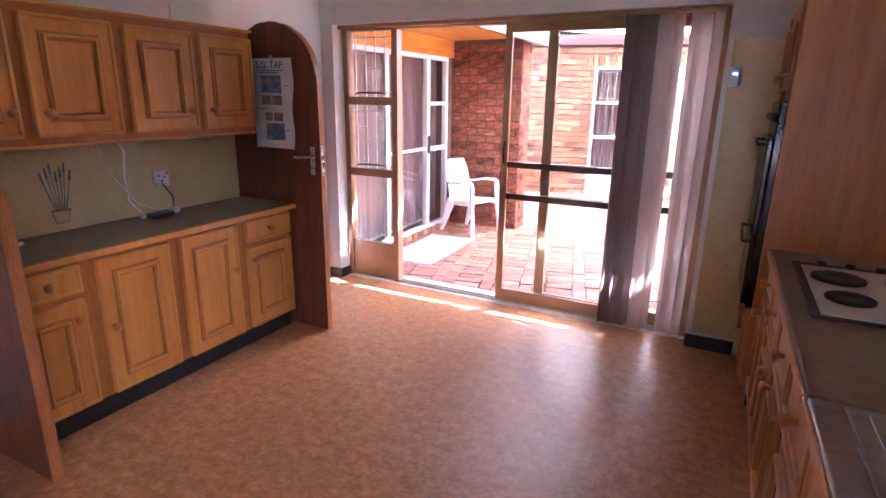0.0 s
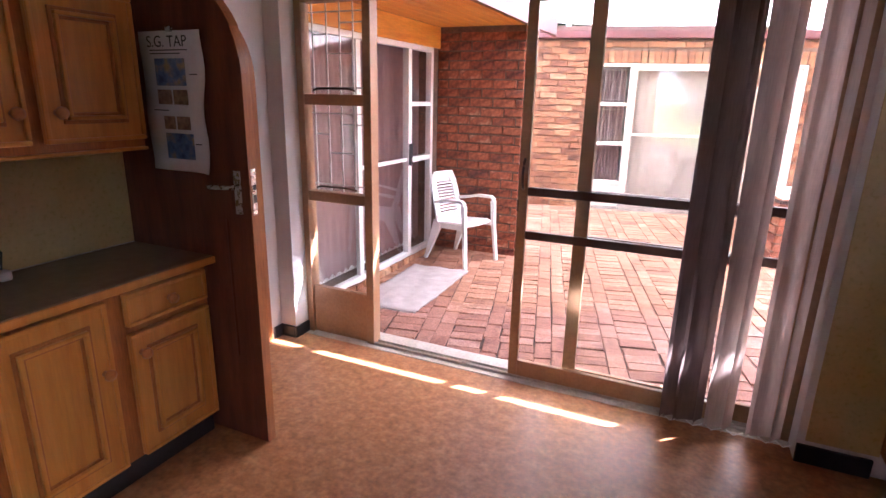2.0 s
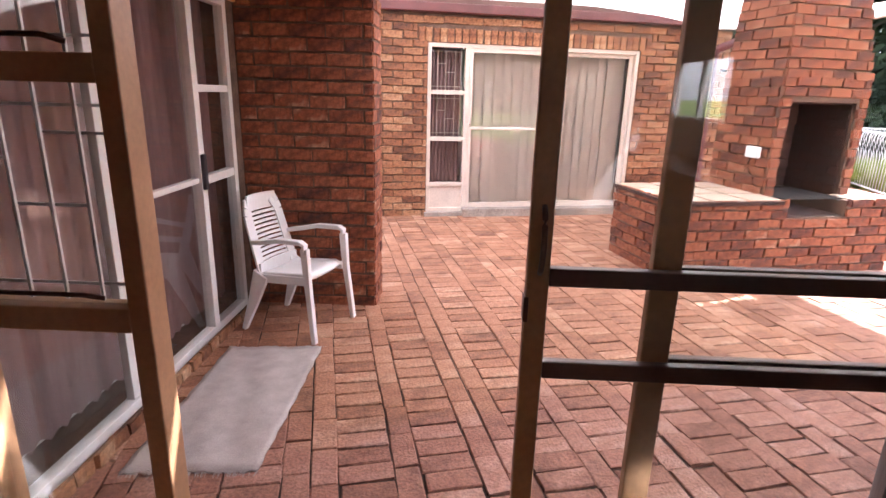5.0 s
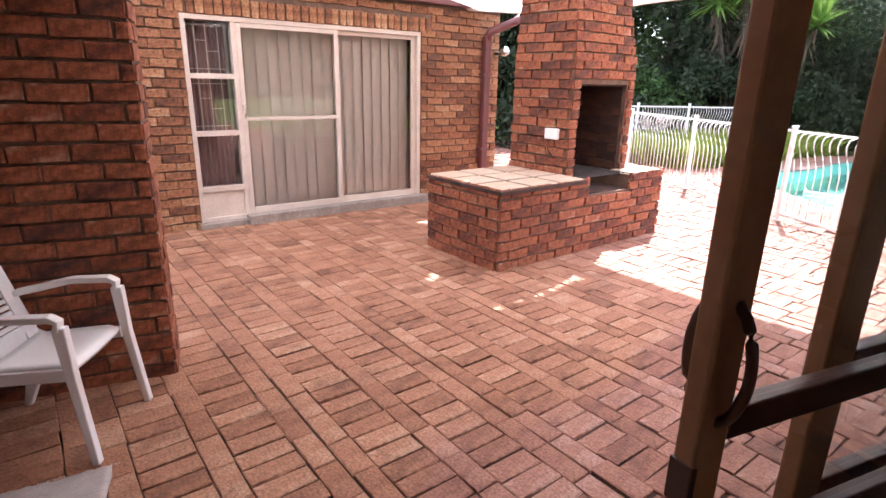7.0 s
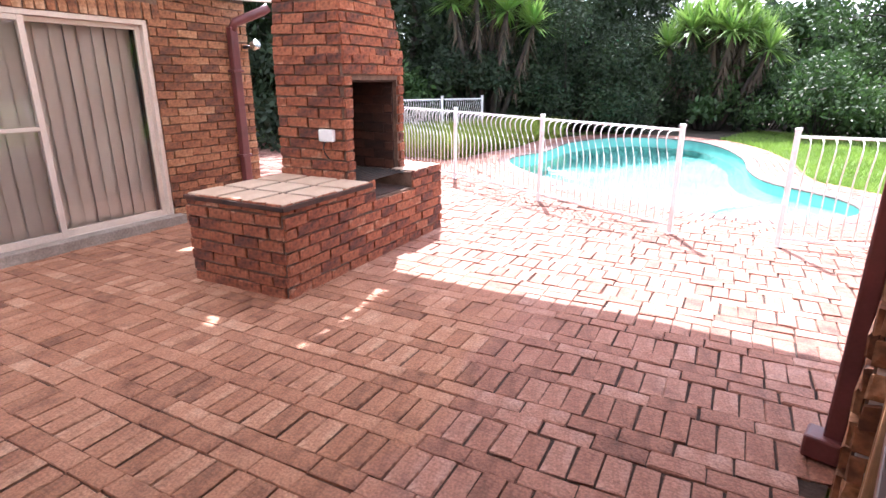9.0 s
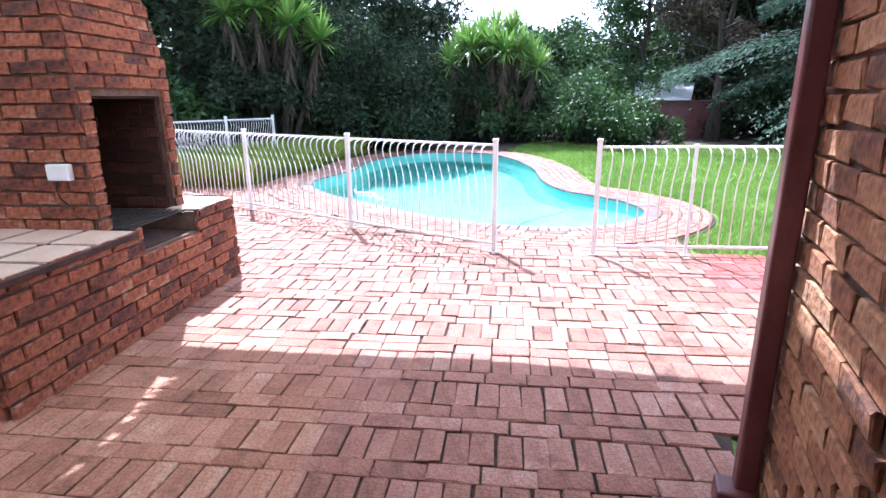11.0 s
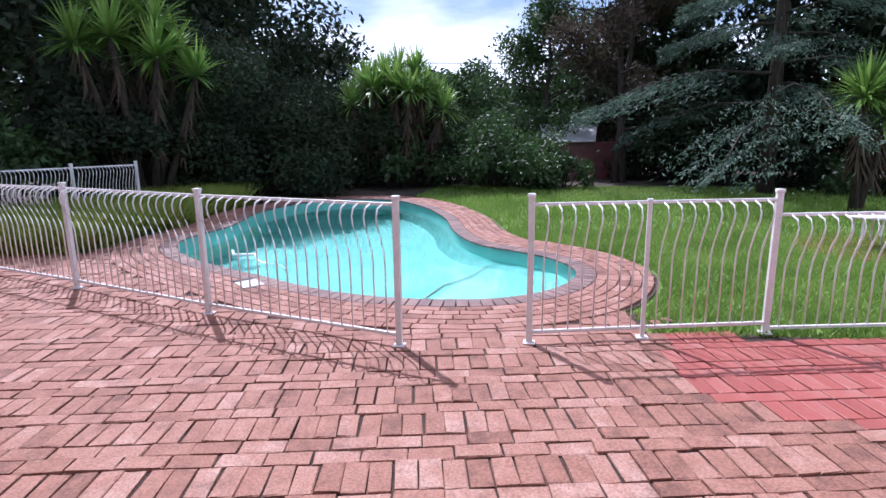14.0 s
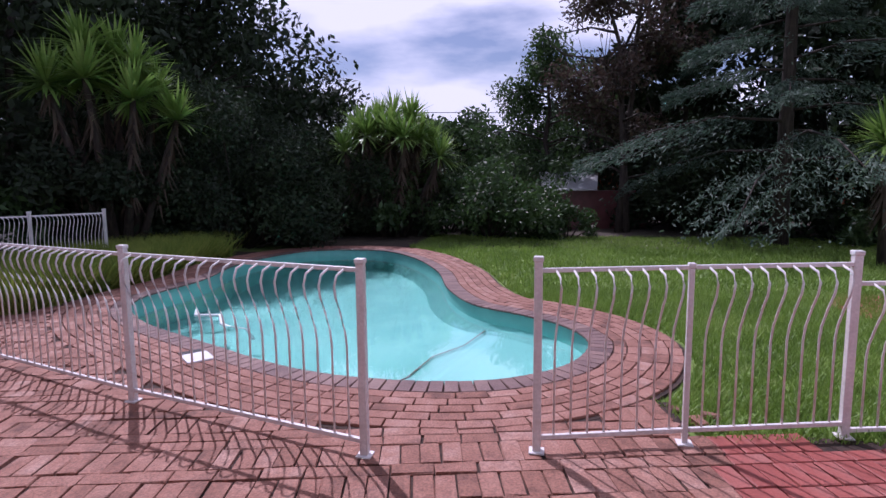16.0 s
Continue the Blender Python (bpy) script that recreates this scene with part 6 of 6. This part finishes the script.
oven = tagged(empty("built_in_oven"), "black glass eye-level oven in the tall cabinet", "oven")
boxes("body", [((TX - 0.03, 2.94, 0.505), (TX + 0.34, 3.48, 1.495))], "oven", oven, 0.006)
boxes("door", [((TX - 0.055, 2.95, 0.52), (TX - 0.03, 3.47, 0.86)), ((TX - 0.055, 2.95, 0.88), (TX - 0.03, 3.47, 1.33))], "oven", oven, 0.006)
for z in (0.83, 1.30):
    rod("handle", [(TX - 0.055, 3.0, z), (TX - 0.085, 3.0, z), (TX - 0.085, 3.42, z), (TX - 0.055, 3.42, z)], 0.008, "black", oven)
for k in range(4):
    lathe("dial", [(0.02, 0), (0.02, 0.012), (0.014, 0.022), (0.008, 0.024)], "black", oven, 14, m=Matrix.Translation((TX - 0.03, 3.05 + 0.11 * k, 1.42)) @ Matrix.Rotation(radians(-90), 4, "Y"))
XC = 0.28
rbase = tagged(empty("base_cabinet"), "orange pine base cabinets with brown worktop", "cabinet")
boxes("carcass", [((XC, -1.6, 0.11), (XR - 0.004, 2.895, 0.645)), ((XC, 1.45, 0.645), (XR - 0.004, 2.895, 0.80)), ((XC, -1.6, 0.645), (XC + 0.03, 1.45, 0.80)), ((XC, -1.6, 0.645), (XR - 0.004, 0.28, 0.80))], "pine", rbase, 0.003)
boxes("plinth", [((XC + 0.04, -1.6, 0), (XR - 0.004, 2.895, 0.108))], "black", rbase, 0.002)
boxes("worktop", [((XC - 0.03, 1.42, 0.80), (XR - 0.004, 2.897, 0.83)), ((XC - 0.03, -1.6, 0.80), (XR - 0.004, 0.30, 0.83))], "counter", rbase, 0.008)
boxes("edging", [((XC - 0.04, 1.42, 0.797), (XC - 0.0305, 2.897, 0.829)), ((XC - 0.04, -1.6, 0.797), (XC - 0.0305, 1.415, 0.829))], "pine", rbase, 0.004)
y = 2.88
for i, w in enumerate((0.36, 0.36, 0.36, 0.42, 0.42, 0.42)):
    panel_front(rbase, face_x(XC, y, 0.125, -90), w, 0.48, "pine", (w - 0.05 if i % 2 else 0.05, 0.40))
    panel_front(rbase, face_x(XC, y, 0.635, -90), w, 0.145, "pine", (w / 2, 0.075), False, "drawer")
    y -= w + 0.03
hob = tagged(empty("electric_hob"), "cream enamel electric hob with four black plates", "hob")
boxes("tray", [((0.315, 1.99, 0.831), (0.80, 2.69, 0.838))], "iron", hob, 0.003)
boxes("top", [((0.345, 2.01, 0.838), (0.79, 2.62, 0.844))], "enamel", hob, 0.002)
for x, yy, r in ((0.45, 2.2, 0.075), (0.45, 2.45, 0.09), (0.67, 2.2, 0.09), (0.67, 2.45, 0.075)):
    lathe("plate", [(r, 0), (r, 0.008), (r - 0.008, 0.011), (r * 0.3, 0.0115), (r * 0.25, 0.009), (0.004, 0.009)], "iron", hob, 28, m=Matrix.Translation((x, yy, 0.844)))
for k in range(4):
    lathe("dial", [(0.018, 0), (0.018, 0.016), (0.013, 0.02), (0.004, 0.02)], "black", hob, 14, m=Matrix.Translation((0.42 + 0.1 * k, 2.655, 0.838)))
sink = tagged(empty("kitchen_sink"), "stainless steel sink top with drainer", "sink")
boxes("rim", [((XC - 0.03, 0.31, 0.815), (XR - 0.01, 0.40, 0.835)), ((XC - 0.03, 0.40, 0.815), (XC + 0.04, 1.40, 0.835)), ((XR - 0.08, 0.40, 0.815), (XR - 0.01, 1.40, 0.835)), ((XC + 0.04, 0.95, 0.815), (XR - 0.08, 1.40, 0.835))], "steel", sink, 0.005)
boxes("bowl", [((XC + 0.04, 0.40, 0.66), (XR - 0.08, 0.95, 0.665)), ((XC + 0.04, 0.40, 0.665), (XC + 0.045, 0.95, 0.815)), ((XR - 0.085, 0.40, 0.665), (XR - 0.08, 0.95, 0.815)), ((XC + 0.045, 0.40, 0.665), (XR - 0.085, 0.405, 0.815)), ((XC + 0.045, 0.945, 0.665), (XR - 0.085, 0.95, 0.815))], "steel", sink, 0.001)
boxes("drainer_ribs", [((XC + 0.08 + 0.05 * k, 0.98, 0.835), (XC + 0.095 + 0.05 * k, 1.36, 0.839)) for k in range(8)], "steel", sink, 0.0015)
al = tagged(empty("alarm_sensor", Matrix.Translation((-0.01, 3.512, 1.62))), "small white alarm sensor with a blue light", "sensor")
boxes("case", [((-0.03, -0.04, -0.055), (0.03, 0.0, 0.055))], "plastic", al, 0.014)
boxes("indicator", [((-0.01, -0.042, 0.012), (0.01, -0.038, 0.018))], "bluelight", al, 0)

# unseen window at the far end of the worktop, added to brighten the cabinets
kw = tagged(empty("unseen_window"), "unseen white window added to light the kitchen", "window", kind="structure")
boxes("frame", [((XR + 0.04, -2.0, 1.2), (XR + 0.09, -0.5, 1.24)), ((XR + 0.04, -2.0, 1.81), (XR + 0.09, -0.5, 1.85)), ((XR + 0.04, -2.0, 1.24), (XR + 0.09, -1.96, 1.81)), ((XR + 0.04, -0.54, 1.24), (XR + 0.09, -0.5, 1.81)), ((XR + 0.04, -1.27, 1.24), (XR + 0.09, -1.23, 1.81))], "white_paint", kw, 0.003)

# ---- patio things ----
def garden_chair(m):
    c = tagged(empty("garden_chair", m), "white moulded plastic garden armchair with slatted back", "chair")
    # x: across, front towards -y
    vs, n = [], 8
    for j in range(n + 1):
        t = j / n
        for i in range(n + 1):
            s = i / n * 2 - 1
            vs.append((s * (0.235 - 0.015 * t), -0.23 + 0.44 * t, 0.415 - 0.035 * t + 0.012 * s * s - (0.02 if t < 0.1 else 0)))
    ob = mesh("seat", vs, [(j * 9 + i, j * 9 + i + 1, j * 9 + i + 10, j * 9 + i + 9) for j in range(8) for i in range(8)], "plastic", c, smooth=True)
    so = ob.modifiers.new("thick", "SOLIDIFY")
    so.thickness = 0.018
    back = lambda s, t: Vector((s * (0.235 - 0.03 * t - 0.05 * max(0, t - 0.85) * 6 * abs(s)), 0.20 + 0.15 * t + 0.035 * (1 - s * s), 0.38 + 0.44 * t))
    bm = bmesh.new()

    def strip(pts, w):
        for a, b in zip(pts, pts[1:]):
            d = (b - a)
            side = d.cross(Vector((0, 1, 0))).normalized() * w / 2
            nn = side.cross(d).normalized() * 0.008
            q = [bm.verts.new(p) for p in (a - side - nn, b - side - nn, b + side - nn, a + side - nn, a - side + nn, b - side + nn, b + side + nn, a + side + nn)]
            for f4 in ((0, 1, 2, 3), (7, 6, 5, 4), (0, 4, 5, 1), (1, 5, 6, 2), (2, 6, 7, 3), (3, 7, 4, 0)):
                bm.faces.new([q[k4] for k4 in f4])
    for e in (-1, 1):
        strip([back(e * 0.86, t / 10) for t in range(11)], 0.085)
    strip([back(-0.98 + 1.96 * k / 10, 0.97) for k in range(11)], 0.105)
    strip([back(-0.98 + 1.96 * k / 10, 0.04) for k in range(11)], 0.10)
    for r in range(11):
        strip([back(-0.75 + 1.5 * k / 8, 0.175 + 0.064 * r) for k in range(9)], 0.0165)
    from_bm("backrest", bm, "plastic", c)
    for s in (-1, 1):
        def beam(name, pts, w, th, th_end=None):
            bmx = bmesh.new()
            pts = [Vector(p) for p in pts]
            rings = []
            for i, p in enumerate(pts):
                d = (pts[min(i + 1, len(pts) - 1)] - pts[max(0, i - 1)]).normalized()
                xx = Vector((1, 0, 0))
                yy = d.cross(xx).normalized()
                tk = th + ((th if th_end is None else th_end) - th) * i / (len(pts) - 1)
                rings.append([bmx.verts.new(p + xx * a * w / 2 + yy * b * tk / 2) for a, b in ((-1, -1), (1, -1), (1, 1), (-1, 1))])
            for a, b in zip(rings, rings[1:]):
                for k in range(4):
                    bmx.faces.new((a[k], a[(k + 1) % 4], b[(k + 1) % 4], b[k]))
            bmx.faces.new(rings[0][::-1])
            bmx.faces.new(rings[-1])
            o = from_bm(name, bmx, "plastic", c)
            bv = o.modifiers.new("soft", "BEVEL")
            bv.width, bv.segments = 0.006, 2
        beam("leg", [(s * 0.285, -0.30, 0.0), (s * 0.268, -0.25, 0.38), (s * 0.268, -0.235, 0.60)], 0.045, 0.035, 0.06)
        beam("leg", [(s * 0.27, 0.36, 0.0), (s * 0.25, 0.27, 0.2), (s * 0.238, 0.19, 0.39)], 0.042, 0.035, 0.13)
        beam("armrest", [(s * 0.268, -0.225, 0.585), (s * 0.268, -0.235, 0.622), (s * 0.269, -0.20, 0.636), (s * 0.27, 0.0, 0.63), (s * 0.255, 0.16, 0.60), (s * 0.225, 0.27, 0.585)], 0.055, 0.028)
        beam("apron", [(s * 0.238, -0.235, 0.385), (s * 0.236, 0.2, 0.36)], 0.02, 0.055)
    return c


garden_chair(Matrix.Translation((-2.56, 5.75, G)) @ Matrix.Rotation(radians(71), 4, "Z") @ Matrix.Diagonal((0.79, 0.80, 0.97, 1)))
mat_ = tagged(empty("door_mat"), "pale grey woven mat outside the lounge door", "mat")
vs, fs = [], []
n = 20
for j in range(n + 1):
    for i in range(n + 1):
        s, t = i / n, j / n
        x = -2.86 + 0.53 * s - 0.02 * t + 0.004 * math.sin(j * 2.1)
        yy = 4.26 + 1.10 * t + 0.05 * s + 0.006 * math.sin(i * 2.7)
        vs.append((x, yy, G + 0.012 + 0.004 * math.sin(i * 0.7 + j * 0.4)))
mo = mesh("weave", vs, [(j * 21 + i, j * 21 + i + 1, j * 21 + i + 22, j * 21 + i + 21) for j in range(n) for i in range(n)], "mat", mat_, smooth=True)
so = mo.modifiers.new("thick", "SOLIDIFY")
so.thickness = 0.010
rt = random.Random(8)
vs, fs = [], []
for k in range(220):
    e, q = k % 2, rt.random()
    x = -2.86 + 0.53 * q
    yy = 4.26 + 0.05 * q if e == 0 else 5.36 + 0.05 * q
    d = -1 if e == 0 else 1
    i = len(vs)
    vs += [(x, yy, G + 0.012), (x + 0.004, yy, G + 0.012), (x + rt.uniform(-0.01, 0.01), yy + d * rt.uniform(0.015, 0.035), G + 0.002)]
    fs.append((i, i + 1, i + 2))
tagged(mesh("fringe", vs, fs, "mat", mat_), kind="stuff")
# skimmer lid and drain by the pool, table on the lawn
sk = tagged(empty("skimmer_lid", Matrix.Translation((5.05, 7.55, G + 0.008)) @ Matrix.Rotation(radians(50), 4, "Z")), "white plastic skimmer lid in the paving", "lid")
boxes("lid", [((-0.13, -0.11, 0), (0.13, 0.11, 0.018))], "plastic", sk, 0.005)
boxes("opening", [((0.14, -0.1, 0), (0.24, 0.1, 0.012))], "black", sk, 0.003)
hose = tagged(rod("pool_hose", [(7.2, 9.1, G - 0.12), (6.9, 8.9, G - 0.11), (6.95, 8.6, G - 0.11), (6.6, 8.35, G - 0.12), (6.55, 8.0, G - 0.2), (6.35, 7.8, G - 0.4)], 0.02, "plastic", None, 8), "white ribbed pool cleaner hose floating in the pool", "hose")
tab = tagged(empty("garden_table", Matrix.Translation((8.1, 0.5, G - 0.02)) @ Matrix.Diagonal((0.5, 0.5, 0.66, 1))), "low white garden table on the lawn", "table")
lathe("top", [(0.5, 0.62), (0.52, 0.64), (0.5, 0.67), (0.05, 0.68)], "plastic", tab, 28)
for a in range(4):
    q = radians(45 + 90 * a)
    rod("leg", [(math.cos(q) * 0.4, math.sin(q) * 0.4, 0), (math.cos(q) * 0.3, math.sin(q) * 0.3, 0.3), (math.cos(q) * 0.33, math.sin(q) * 0.33, 0.63)], 0.03, "plastic", tab, 8)
tagged(plate("red_paving", [(8.1 + 0.95 * math.cos(k * math.pi / 10), 0.35 + 0.95 * math.sin(k * math.pi / 10), G - 0.012) for k in range(20)], "redpaver", 0.03), "round red paved patch on the lawn", "paving", kind="structure")


# loose brick bits at the lawn's corner by the gate
def brick_bit(x, y, turn, size, seed):
    rnd = random.Random(seed)
    bm = bmesh.new()
    add_box(bm, (-size, -size * 0.55, 0), (size, size * 0.55, size * 0.6), 0.012)
    for v in bm.verts:
        v.co += Vector((rnd.uniform(-1, 1), rnd.uniform(-1, 1), rnd.uniform(-1, 1) * (v.co.z > 0.01))) * size * 0.09
    ob = from_bm("brick_bit", bm, "paver", m=Matrix.Translation((x, y, G - 0.02)) @ Matrix.Rotation(radians(turn), 4, "Z"))
    return tagged(ob, "broken worn terracotta brick lying at the lawn edge", "brick", "loose bricks at the lawn edge")


for k, (x, y, turn, size) in enumerate(((4.47, 3.71, 20, 0.07), (4.60, 3.60, 75, 0.05), (4.40, 3.86, -30, 0.045), (4.68, 3.80, 10, 0.04))):
    brick_bit(x, y, turn, size, 60 + k)


# ---- pieces of walls and paving ----
for job in LATER:
    lay_now(*job)
